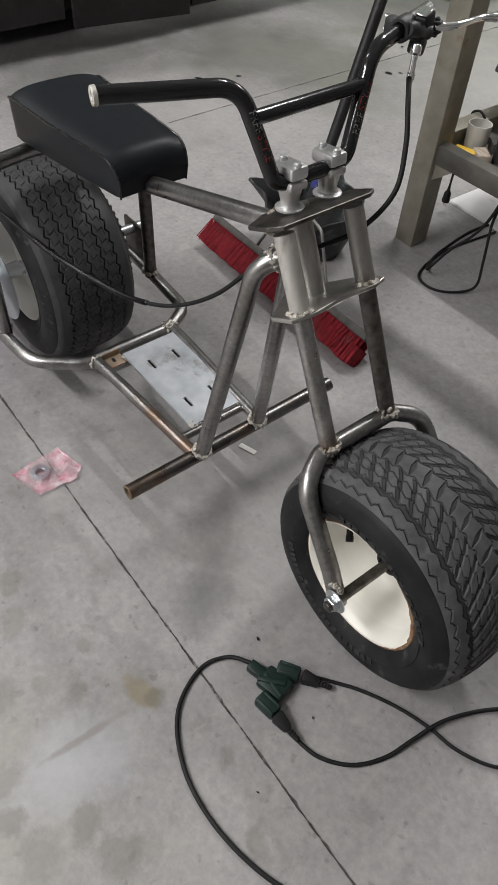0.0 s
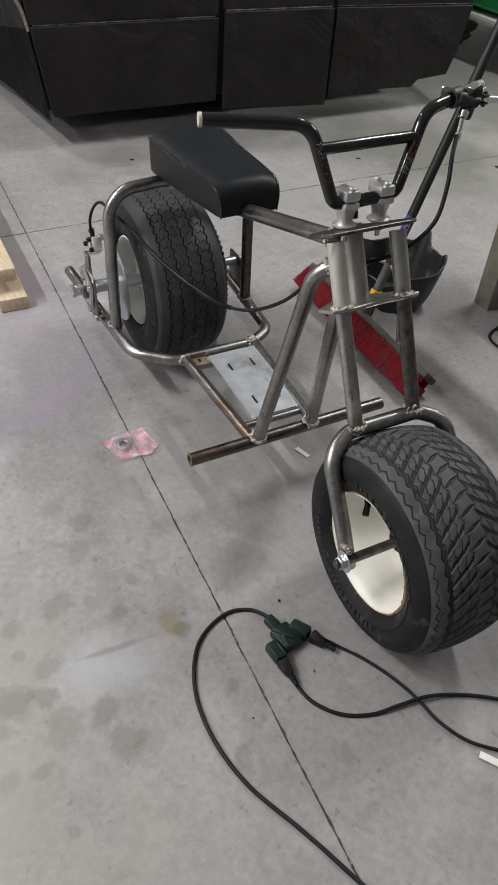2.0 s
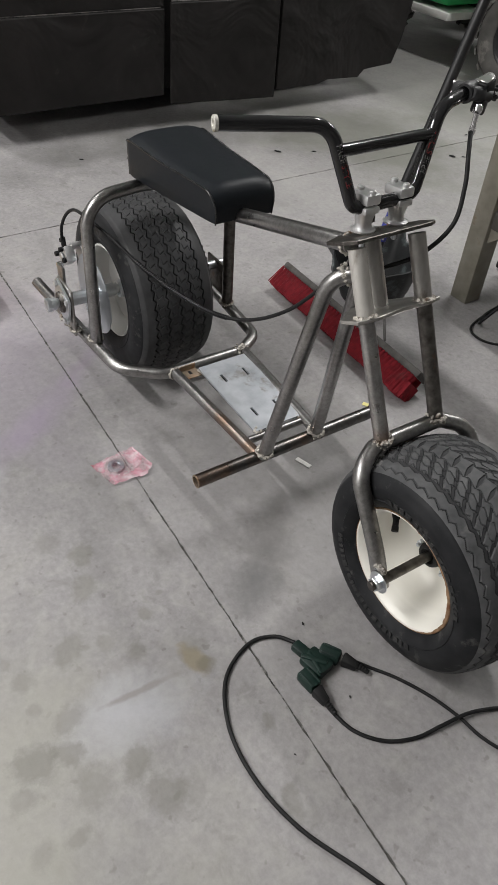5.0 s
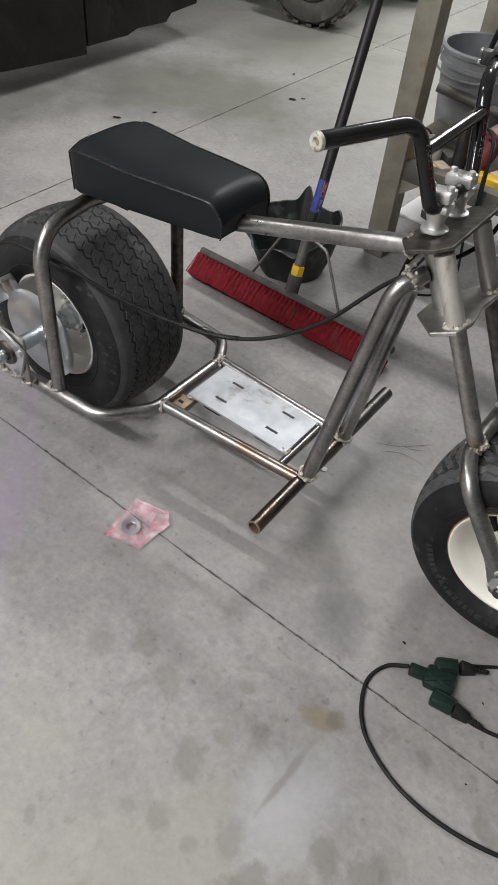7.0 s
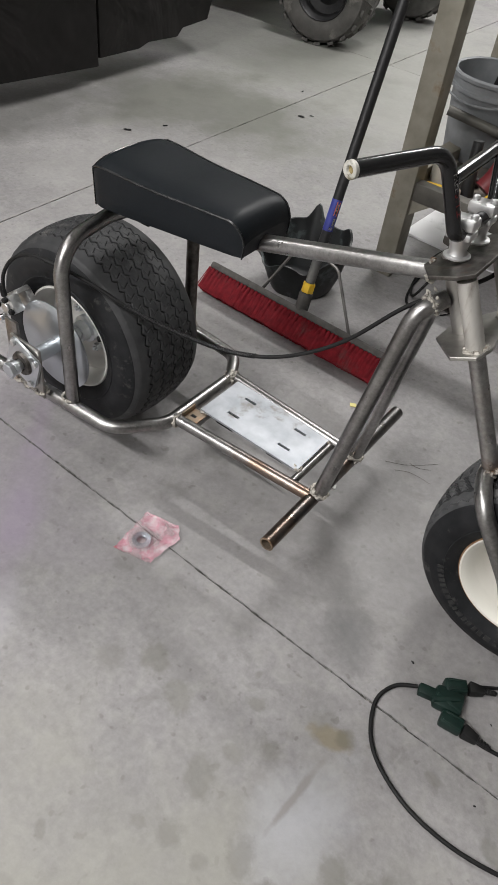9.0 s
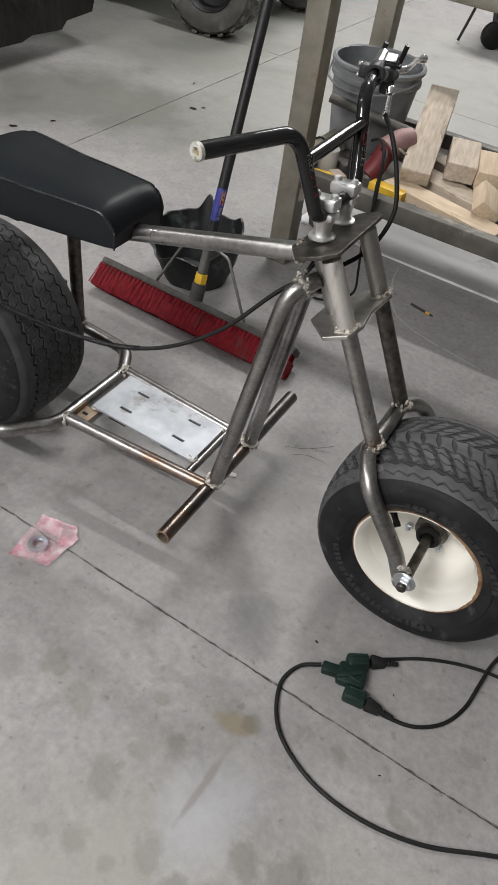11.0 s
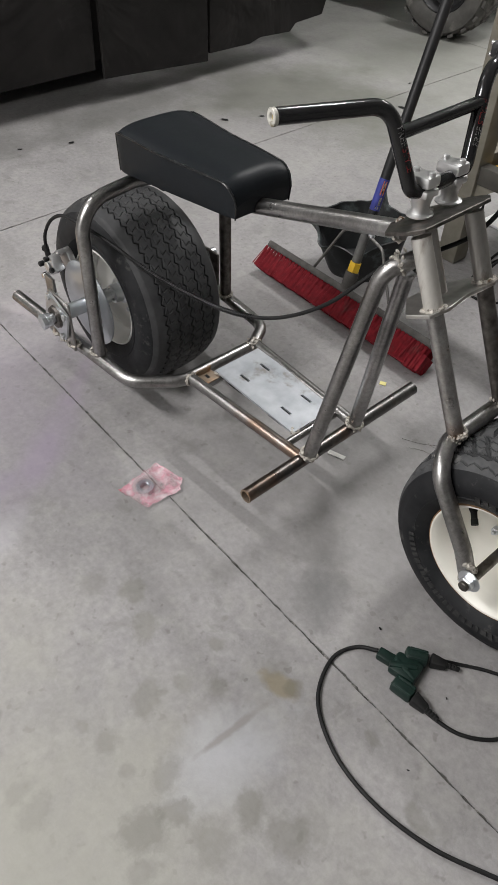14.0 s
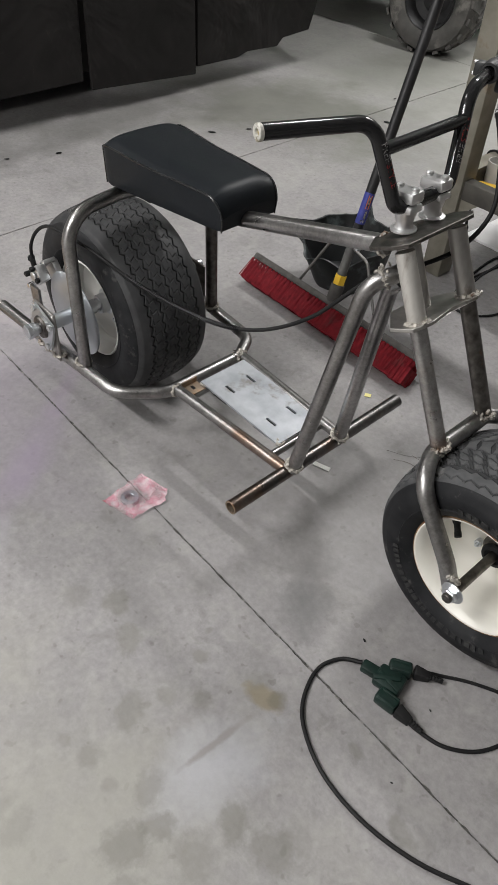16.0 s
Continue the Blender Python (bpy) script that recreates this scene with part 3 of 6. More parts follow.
def front_blocks(s, v):
    """How deep the tread is sunk, 0 to 1, at s pitches round the tyre and v metres across."""
    side = np.where(v < 0, 0.0, 0.5)
    a = np.abs(v)
    s = s + side
    drop = np.full_like(s, 0.5)

    def row(lo, hi, slope, duty, phase):
        u = np.mod(s - slope * (a - lo) / (hi - lo) - phase, 1.0)
        inside = (a > lo) & (a < hi)
        drop[inside & (u < duty)] = 0.0
        drop[inside & (np.abs(u - duty) < 0.035)] = 0.9
    tooth = wave(s)
    row(0.0505, 0.0660, -0.50, 0.68, 0.15)
    row(0.0345, 0.0505, -0.55, 0.70, 0.55)
    row(0.0180, 0.0345, -0.60, 0.70, 0.0)
    u = np.abs(np.mod(s - side + 0.25 * np.sign(v) * a / 0.018, 1.0) - 0.5)
    drop[(a < 0.0180) & (u < 0.33 + 0.12 * np.clip(a / 0.017, 0, 1))] = 0.0
    drop[a > 0.0745 + 0.0026 * tooth] = 0.0
    for at, tall, wide in ((0.0935, 0.0032, 0.0011), (0.0745, 0.0026, 0.0012), (0.0660, 0.0030, 0.0010), (0.0505, 0.0034, 0.0009), (0.0345, 0.0036, 0.0009), (0.0180, 0.0034, 0.0009)):
        drop[np.abs(a - at - tall * tooth) < wide] = 0.95
    return drop


# cuts of the rear tread
SAW = []
for v0 in (-0.066, -0.0315, 0.003, 0.0375, 0.070):
    SAW += zig(v0, 0.0040, 0.0027, 1.0, 0.35)
    if v0 < 0.06:
        p = [(0.05, v0 + 0.0085), (0.62, v0 + 0.0105), (0.33, v0 + 0.0240), (0.92, v0 + 0.0260)]
        SAW += [(p[i], p[i + 1], 0.0014, 0.5) for i in range(3)]


def wheel(name, centre, half, rad, rim_mat, rib_kind, pitch_n, label, tyre_label, rusty, dish):
    """A rim whose open side faces -y, with its tyre; returns the rim."""
    m = Matrix.Translation(centre) @ Matrix.Rotation(math.pi / 2, 4, "X")  # local z points to -y
    k = half / 0.116
    s = 1.06
    dv = dish
    bm = bmesh.new()
    prof = [(0.1205 * s, 0.0915 * k), (0.1225 * s, 0.0945 * k), (0.1205 * s, 0.0985 * k), (0.1165 * s, 0.0985 * k), (0.1125 * s, 0.094 * k), (0.1055 * s, 0.082 * k), (0.1035 * s, 0.068 * k),
            (0.1015 * s, 0.062 * k), (0.0995 * s, 0.056 * k), (0.0985 * s, (0.040 + dv * 0.3) * k), (0.0965 * s, (0.022 + dv * 0.7) * k), (0.092 * s, (0.006 + dv) * k), (0.084 * s, (-0.005 + dv) * k), (0.072 * s, (-0.011 + dv) * k), (0.055 * s, (-0.0125 + dv) * k), (0.036 * s, (-0.011 + dv) * k), (0.0, (-0.010 + dv) * k)]
    back = [(0.0, (-0.016 + dv) * k), (0.07 * s, (-0.022 + dv) * k), (0.096 * s, (-0.02 + dv) * k), (0.1015 * s, 0.055 * k), (0.1045 * s, 0.06 * k), (0.105 * s, -0.09 * k), (0.1205 * s, -0.0945 * k), (0.1185 * s, -0.0985 * k), (0.11 * s, -0.09 * k), (0.092 * s, -0.03 * k)]
    lathe(bm, prof, m, 72)
    lathe(bm, back, m, 72)
    rim = part(name, bm, rim_mat, bike, label)
    if rusty:
        bm = bmesh.new()
        seg = 240
        ring = []
        for a0 in range(seg):
            th = 2 * math.pi * a0 / seg
            wgt = 0.5 + 0.5 * math.cos(th - 0.35)
            c, d = math.cos(th), math.sin(th)
            w = -0.0012 + 0.0062 * wgt ** 3 + 0.0022 * noise.noise(Vector((c, d, 0.2)) * 7) + 0.0018 * noise.noise(Vector((c, d, 0.6)) * 22)
            r0 = 0.1196 * s - max(0.0002, w)
            ring.append([bm.verts.new(m @ Vector((c * r, d * r, h))) for r, h in ((r0, 0.0990 * k), (0.1206 * s, 0.0990 * k), (0.1230 * s, 0.0960 * k))])
        for a, b in zip(ring, ring[1:] + ring[:1]):
            for q in range(2):
                bm.faces.new((a[q], b[q], b[q + 1], a[q + 1]))
        part("rust_ring", bm, RUST, rim, "brown rust along the rim's lip")
    else:
        bm = bmesh.new()
        lathe(bm, [(0.1165 * s, 0.0988 * k), (0.1180 * s, 0.1008 * k), (0.1215 * s, 0.1008 * k), (0.1232 * s, 0.0975 * k), (0.1215 * s, 0.094 * k)], m, 96)
        part("rim_lip", bm, WHITE_PAINT, rim, "bright rolled lip of the rim")
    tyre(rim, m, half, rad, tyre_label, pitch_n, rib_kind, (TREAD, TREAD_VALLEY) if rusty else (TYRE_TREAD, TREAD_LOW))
    return rim, m


FRONT = Vector((0.008, 0.020, 0.2262))
rim_f, mf = wheel("front_wheel", FRONT, 0.118, 0.2277, RIM_FRONT, front_blocks, 48, "deep cream-painted steel rim with rusty lip", "wide black tyre with herringbone tread", True, 0.0)
REAR = Vector((-1.128, -0.066, 0.2475))
rim_r, mr = wheel("rear_wheel", REAR, 0.119, 0.249, RIM_REAR, SAW, 58, "deep silver-white steel rim", "wide worn black tyre with sawtooth tread", False, 0.045)


def hub(rim, m, nut_r, studs, mat, hub_len, dark, dv=0.0):
    m = m @ Matrix.Translation((0, 0, dv))
    bm = bmesh.new()
    lathe(bm, [(0.034, -0.012), (0.034, 0.006), (0.026, 0.010), (0.024, hub_len), (0.018, hub_len + 0.002), (0.017, hub_len - 0.004), (0.0, hub_len - 0.004)], m, 32)
    part("hub", bm, DARK_STEEL if dark else ZINC, rim)
    if dark:
        bm = bmesh.new()
        lathe(bm, [(0.0245, hub_len - 0.006), (0.0262, hub_len), (0.0235, hub_len + 0.006), (0.017, hub_len + 0.007), (0.0135, hub_len + 0.002), (0.012, hub_len + 0.002)], m, 32)
        part("bearing", bm, BLACK_MATT, rim)
    for i in range(studs):
        a = 2 * math.pi * (i + 0.35) / studs
        p = m @ Vector((math.cos(a) * 0.052, math.sin(a) * 0.052, -0.012))
        bm = bmesh.new()
        d = m.to_3x3() @ Vector((0, 0, 1))
        hexnut(bm, p, d, nut_r, 0.012)
        rod(bm, p, d, nut_r * 0.5, 0.019, 10)
        part("lug_nut", bm, ZINC, rim)


hub(rim_f, mf, 0.0085, 4, ZINC, 0.022, True)
hub(rim_r, mr, 0.010, 4, ZINC, 0.030, False, 0.046)
for rim, m, a, tilt in ((rim_f, mf, 2.55, 0.5), (rim_r, mr, 0.25, 0.4)):
    bm = bmesh.new()
    p = m @ Vector((math.cos(a) * 0.100, math.sin(a) * 0.100, 0.050))
    d = m.to_3x3() @ Vector((-math.cos(a) * 0.8, -math.sin(a) * 0.8, 0.6))
    lathe(bm, [(0.0, 0), (0.0098, 0), (0.0085, 0.007), (0.0062, 0.013), (0.0060, 0.026), (0.0070, 0.0265), (0.0070, 0.037), (0.0, 0.038)], axis_pose(p, d), 14)
    part("valve", bm, BLACK_MATT, rim)

# front axle with its nuts and washers
bm = bmesh.new()
rod(bm, (FRONT.x, -0.153, FRONT.z), (0, 1, 0), 0.0098, 0.36)
axle = part("front_axle", bm, DARK_STEEL, bike)
for y0, s in ((-0.131, -1), (0.185, 1)):
    bm = bmesh.new()
    rod(bm, (FRONT.x, y0, FRONT.z), (0, s, 0), 0.0225, 0.003, 28, 0.0008)
    part("washer", bm, ZINC, axle)
    bm = bmesh.new()
    hexnut(bm, (FRONT.x, y0 + s * 0.003, FRONT.z), (0, s, 0), 0.0145, 0.012)
    part("nut", bm, ZINC, axle)

# fork: two legs from the plates, and a bent tube that reaches round the wheel
YR, YL = -0.040, 0.098
LEG_DIR = Vector((0.104, 0, -0.205)).normalized()


def leg_at(y, z):
    """The centre of a fork leg at the height z."""
    foot = Vector((-0.152, y, 0.425))
    return foot + LEG_DIR * ((z - foot.z) / LEG_DIR.z)


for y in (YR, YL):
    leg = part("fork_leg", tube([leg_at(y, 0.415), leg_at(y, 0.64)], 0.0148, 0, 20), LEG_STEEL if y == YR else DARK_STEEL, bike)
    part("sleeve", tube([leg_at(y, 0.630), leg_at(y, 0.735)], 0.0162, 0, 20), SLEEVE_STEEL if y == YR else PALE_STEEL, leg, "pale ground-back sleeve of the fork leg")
    weld(leg, leg_at(y, 0.628), LEG_DIR, 0.0185, rnd)
    weld(leg, leg_at(y, 0.418), LEG_DIR, 0.0175, rnd)
bm = tube([(FRONT.x - 0.006, -0.114, 0.196), (FRONT.x - 0.036, -0.118, 0.268), (-0.122, -0.112, 0.392), (-0.152, -0.055, 0.408), (-0.152, 0.112, 0.408), (-0.122, 0.166, 0.392), (FRONT.x - 0.036, 0.172, 0.268), (FRONT.x - 0.006, 0.168, 0.196)],
          R_TUBE, [0, 0.12, 0.07, 0.05, 0.05, 0.07, 0.12, 0], 20)
lump_rnd = random.Random(12)


def weld_patch(p, spread, count, size=0.006):
    """A cluster of rough weld lumps round p."""
    bm = bmesh.new()
    for _ in range(count):
        d = Vector((lump_rnd.uniform(-1, 1), lump_rnd.uniform(-1, 1), lump_rnd.uniform(-1, 1))).normalized()
        m = Matrix.Translation(Vector(p) + d * spread) @ Matrix.Rotation(lump_rnd.uniform(0, 3), 4, d) @ Matrix.Diagonal((1, lump_rnd.uniform(0.5, 0.9), lump_rnd.uniform(0.35, 0.6), 1))
        bmesh.ops.create_icosphere(bm, subdivisions=2, radius=size * lump_rnd.uniform(0.6, 1.2), matrix=m)
    return part("weld", bm, WELD, bike)


for p in ((-0.150, YR, 0.421), (-0.150, YL, 0.421), (-0.440, -0.094, 0.166), (-0.442, 0.060, 0.166), (-0.823, 0.080, 0.162)):
    weld_patch(p, R_TUBE + 0.001, 26, 0.0058)
weld_patch((-0.362, 0.000, 0.655), 0.018, 20)
part("fork_yoke", bm, STEEL, bike, "bent bare tube round the front wheel")
for y, s in ((-0.112, -1), (0.168, 1)):
    for dx, dz, r in ((-0.016, 0.024, 0.0045), (-0.004, 0.027, 0.004), (-0.018, -0.018, 0.004), (-0.004, -0.024, 0.0045)):
        weld(bike, (FRONT.x + dx, y + s * 0.013, FRONT.z + dz), (0, 1, 0.3), r, rnd)


def fork_plate(name, z, cx, out, thick, mat, label):
    """A steel plate square to the steering axis; out is its outline (forward, sideways)."""
    bm = bmesh.new()
    vs = slab_poly(bm, out, -thick / 2, thick / 2)
    bmesh.ops.bevel(bm, geom=list(bm.edges), offset=0.0012, segments=1, affect="EDGES")
    m = Matrix.Translation((cx, 0.03, z)) @ Matrix.Rotation(radians(-25), 4, "Y")
    bmesh.ops.transform(bm, matrix=m, verts=list(bm.verts))
    return part(name, bm, mat, bike, label, smooth=False)


fork_plate("upper_plate", 0.737, -0.335, [(0.046, -0.085), (0.046, 0.085), (0.030, 0.108), (-0.006, 0.106), (-0.060, 0.050), (-0.065, -0.040), (-0.030, -0.094), (0.020, -0.098)], 0.007, DARK_STEEL, "dark flame-cut steel plate")
fork_plate("lower_plate", 0.619, -0.268, [(0.030, -0.100), (0.040, -0.060), (0.030, 0.0), (0.040, 0.065), (0.030, 0.096), (-0.005, 0.097), (-0.070, 0.030), (-0.073, -0.035), (-0.015, -0.105)], 0.007, PALE_STEEL, "flame-cut steel plate")
bm = bmesh.new()
rod(bm, (-0.294, 0.030, 0.592), (-0.104, 0, 0.205), 0.021, 0.158)
part("head_tube", bm, PALE_STEEL, bike)
bm = bmesh.new()
hexnut(bm, (-0.375, 0.034, 0.742), (-0.10, 0, 0.98), 0.015, 0.014)
part("stem_nut", bm, DARK_STEEL, bike)

# handlebar clamps
for y in (0.006, 0.082):
    base = Vector((-0.352, y, 0.741))
    bm = bmesh.new()
    lathe(bm, [(0.0, 0.0), (0.0225, 0.0), (0.0225, 0.0025), (0.0165, 0.005), (0.0140, 0.010), (0.0155, 0.019), (0.0180, 0.028), (0.0190, 0.036), (0.0, 0.036)], axis_pose(base, (-0.10, 0, 1)), 24)
    clamp = part("bar_clamp", bm, CAST, bike, "cast aluminium handlebar clamp")
    m = Matrix.Translation(base + Vector((-0.004, 0, 0.036))) @ Matrix.Rotation(radians(-6), 4, "Y")
    bm = bmesh.new()
    box(bm, (-0.022, -0.0165, -0.004), (0.022, 0.0165, 0.009), m, 0.004, 2)
    part("lower_jaw", bm, CAST, clamp)
    bm = bmesh.new()
    box(bm, (-0.023, -0.0165, 0.0115), (0.023, 0.0165, 0.031), m, 0.005, 2)
    part("cap", bm, CAST, clamp)
    for sx in (-0.0155, 0.0155):
        bm = bmesh.new()
        rod(bm, m @ Vector((sx, 0.0, 0.029)), (-0.1, 0, 1), 0.0062, 0.008, 14)
        part("bolt", bm, CAST, clamp)
    bm = bmesh.new()
    hexnut(bm, base + Vector((0.002, 0, -0.010)), (0.1, 0, -1), 0.0095, 0.010)
    rod(bm, base + Vector((0.002, 0, -0.010)), (0.1, 0, -1), 0.0052, 0.022, 12)
    part("stud", bm, ZINC, clamp)

# handlebar
BAR_R = 0.0118
bar_pts = [(-0.440, -0.247, 0.926), (-0.392, -0.066, 0.916), (-0.357, -0.024, 0.786), (-0.354, 0.0, 0.782), (-0.350, 0.09, 0.788), (-0.353, 0.112, 0.792), (-0.398, 0.182, 0.914), (-0.437, 0.335, 0.932)]
bm = tube(bar_pts, BAR_R, [0, 0.05, 0.03, 0.02, 0.02, 0.03, 0.06, 0], 20)
bar = part("handlebar", bm, BLACK_GLOSS, bike, "gloss black high-rise handlebar")
part("crossbar", tube([(-0.376, -0.052, 0.878), (-0.384, 0.160, 0.876)], 0.0104, 0, 16), BLACK_GLOSS, bar)
bm = bmesh.new()
ME = axis_pose(Vector(bar_pts[0]) - Vector((0.0018, 0.0067, 0)), (0.26, 0.96, 0))
lathe(bm, [(0.0052, 0.007), (0.0055, 0.0012), (0.0065, 0.0), (0.0116, 0.0), (0.0123, 0.0008), (0.0123, 0.006)], ME, 28)
plug = part("bar_end_plug", bm, worn("grey_plug", (0.50, 0.49, 0.44), (0.68, 0.67, 0.62), 0.5, 0.3, 60, (0.2, 0.18, 0.12), 70, 0.55), bar, "pale cut ring at the open end")
bm = bmesh.new()
lathe(bm, [(0.0, 0.0042), (0.0056, 0.0042)], ME, 20)
part("bore", bm, worn("ochre_filling", (0.22, 0.17, 0.07), (0.36, 0.29, 0.14), 0.8, 0.0, 120), plug, "ochre filling in the bore")
bm = bmesh.new()
sweep(bm, [Vector((-0.424, 0.282, 0.927)), Vector((-0.4375, 0.337, 0.9325))], BAR_R + 0.0006, 20)
part("bare_bar_end", bm, CHROME, bar, "bare bright end of the bar")


def letters(text, size):
    """The outline of a word as a flat mesh's points and faces."""
    cu = bpy.data.curves.new("lettering", "FONT")
    cu.body, cu.size, cu.align_y = text, size, "CENTER"
    ob = bpy.data.objects.new("lettering", cu)
    scene.collection.objects.link(ob)
    bpy.context.view_layer.update()
    me = ob.to_mesh()
    pts, faces = [v.co.copy() for v in me.vertices], [tuple(p.vertices) for p in me.polygons]
    ob.to_mesh_clear()
    bpy.data.objects.remove(ob)
    bpy.data.curves.remove(cu)
    return pts, faces


# the sticker's word, wrapped round each riser
for a, b, front, way in ((bar_pts[1], bar_pts[2], (0.86, -0.2, 0.2), 1), (bar_pts[5], bar_pts[6], (0.86, -0.3, 0.2), 1)):
    a, b = Vector(a), Vector(b)
    d = (b - a).normalized()
    front = Vector(front)
    front = (front - d * front.dot(d)).normalized()
    side = front.cross(d)
    at0 = 0.030
    for word, mat in (("FREE", WHITE_PRINT), ("STYLE", RED_PRINT)):
        pts, faces = letters(word, 0.0150)
        bm = bmesh.new()
        vs = []
        for p in pts:
            th = p.y / BAR_R
            vs.append(bm.verts.new(a + d * (at0 + p.x) + (front * math.cos(th) + side * math.sin(th)) * (BAR_R + 0.0004)))
        for f in faces:
            bm.faces.new([vs[i] for i in f])
        at0 += max(p.x for p in pts) + 0.003
        part("lettering", bm, mat, bar, smooth=False)

# brake lever with its master cylinder
PER = Vector((-0.416, 0.262, 0.925))
bm = bmesh.new()
lathe(bm, [(0.0122, -0.016), (0.0165, -0.016), (0.018, -0.012), (0.018, 0.012), (0.0165, 0.016), (0.0122, 0.016)], axis_pose(PER, (-0.25, 0.96, 0.05)), 24)
lev = part("brake_lever_body", bm, BLACK_PLASTIC, bike, "black master-cylinder body of the brake lever")
ml = Matrix.Translation(PER) @ Matrix.Rotation(radians(14), 4, "Z")
bm = bmesh.new()
lathe(bm, [(0.0, -0.030), (0.0095, -0.030), (0.0125, -0.024), (0.0130, -0.006), (0.0105, -0.002), (0.0105, 0.016), (0.0, 0.018)], axis_pose(ml @ Vector((0.022, 0.016, -0.003)), ml.to_3x3() @ Vector((0.25, 0.85, -0.20))), 20)
box(bm, (0.010, 0.008, -0.030), (0.034, 0.028, -0.004), ml @ Matrix.Rotation(radians(-18), 4, "X"), 0.006, 3)
part("master_cylinder", bm, BLACK_PLASTIC, lev)
bm = bmesh.new()
box(bm, (0.008, 0.012, -0.010), (0.030, 0.042, 0.014), ml @ Matrix.Rotation(radians(14), 4, "X"), 0.004, 3)
part("reservoir", bm, BLACK_MATT, lev)
bm = bmesh.new()
box(bm, (0.008, 0.014, 0.0145), (0.028, 0.040, 0.0175), ml @ Matrix.Rotation(radians(14), 4, "X"), 0.0012, 1)
part("reservoir_lid", bm, CHROME, lev, "bright reservoir lid")
bm = bmesh.new()
box(bm, (-0.030, -0.010, -0.012), (-0.008, 0.010, 0.012), ml, 0.005, 2)
part("clamp_cap", bm, BLACK_PLASTIC, lev)
for dz in (-0.009, 0.009):
    bm = bmesh.new()
    rod(bm, ml @ Vector((-0.034, 0.0, dz)), ml.to_3x3() @ Vector((1, 0, 0)), 0.0035, 0.008, 10)
    part("clamp_screw", bm, CHROME, lev)
bm = bmesh.new()
box(bm, (0.012, 0.042, -0.013), (0.036, 0.060, -0.008), ml, 0.002, 1)
box(bm, (0.012, 0.042, 0.001), (0.036, 0.060, 0.006), ml, 0.002, 1)
rod(bm, ml @ Vector((0.028, 0.053, -0.018)), (0, 0, 1), 0.0042, 0.028, 12)
part("lever_knuckle", bm, BLACK_PLASTIC, lev)
bm = sweep(bmesh.new(), spline([ml @ Vector(p) for p in ((0.026, 0.050, -0.004), (0.044, 0.078, -0.004), (0.050, 0.120, -0.006), (0.052, 0.165, -0.010), (0.062, 0.198, -0.014))], 6), lambda t: 0.0068 - 0.0030 * math.sin(math.pi * min(1.0, t * 1.05)) * (0.35 + 0.65 * t), 12)
bmesh.ops.create_uvsphere(bm, u_segments=16, v_segments=10, radius=0.0082, matrix=Matrix.Translation(ml @ Vector((0.063, 0.202, -0.014))))
part("lever_blade", bm, CHROME, lev, "bright lever blade with ball end")
bm = bmesh.new()
rod(bm, ml @ Vector((0.030, -0.006, -0.014)), (0.3, -0.4, -0.9), 0.0085, 0.014, 14)
part("banjo_bolt", bm, CHROME, lev)
bm = bmesh.new()
rod(bm, ml @ Vector((0.033, -0.012, -0.026)), (0.05, -0.06, -1), 0.0048, 0.040, 12)
rod(bm, ml @ Vector((0.034, -0.014, -0.050)), (0.05, -0.06, -1), 0.0062, 0.012, 12)
part("hose_fitting", bm, CHROME, lev)

# brake hose: down from the lever, past the neck, sagging back to the rear caliper
HOSE = [(-0.378, 0.252, 0.868), (-0.345, 0.222, 0.845), (-0.315, 0.20, 0.80), (-0.290, 0.165, 0.745), (-0.30, 0.11, 0.695), (-0.345, 0.06, 0.655), (-0.41, 0.015, 0.61),
        (-0.50, -0.02, 0.50), (-0.60, -0.05, 0.425), (-0.70, -0.08, 0.392), (-0.80, -0.12, 0.40), (-0.90, -0.165, 0.43), (-1.0, -0.205, 0.475), (-1.08, -0.228, 0.492), (-1.15, -0.235, 0.487), (-1.205, -0.24, 0.452), (-1.235, -0.246, 0.405), (-1.243, -0.246, 0.362)]
part("brake_hose", hose(HOSE, 0.0042, 8, 10), BLACK_MATT, bike, "thin black brake hose")
pts = spline(HOSE, 24)
lo = next(i for i, p in enumerate(pts) if p.x < -0.66)
hi = next(i for i, p in enumerate(pts) if p.x < -0.93)
bm = bmesh.new()
run = pts[lo:hi]
coil = []
for i, p in enumerate(run[:-1]):
    q = run[i + 1]
    d = (q - p).normalized()
    s = d.cross(Vector((0, 0, 1))).normalized()
    o = s.cross(d)
    for k in range(6):
        th = (i * 6 + k) * 2 * math.pi / 7
        coil.append(p.lerp(q, k / 6) + (s * math.cos(th) + o * math.sin(th)) * 0.0054)
sweep(bm, coil, 0.0011, 5)
part("spring_guard", bm, worn("black_spring_wire", (0.03, 0.03, 0.032), (0.07, 0.07, 0.072), 0.3, 1.0, 60), bike, "dark coil spring over the hose")

# main frame
part("top_tube", tube([(-0.80, -0.012, 0.592), (-0.375, 0.006, 0.703)], 0.0168, 0, 20), STEEL, bike)
weld(bike, (-0.383, 0.006, 0.700), (0.425, 0.018, 0.11), 0.018, rnd)
part("down_tube", tube([(-0.437, -0.094, 0.160), (-0.376, -0.032, 0.636), (-0.345, 0.012, 0.660)], R_TUBE, 0.05, 20), STEEL, bike)
part("down_tube", tube([(-0.441, 0.058, 0.160), (-0.376, 0.044, 0.610), (-0.345, 0.030, 0.640)], R_TUBE, 0.05, 20), STEEL, bike)
weld(bike, (-0.437, -0.092, 0.172), (0.1, 0.1, 1), 0.0185, rnd)
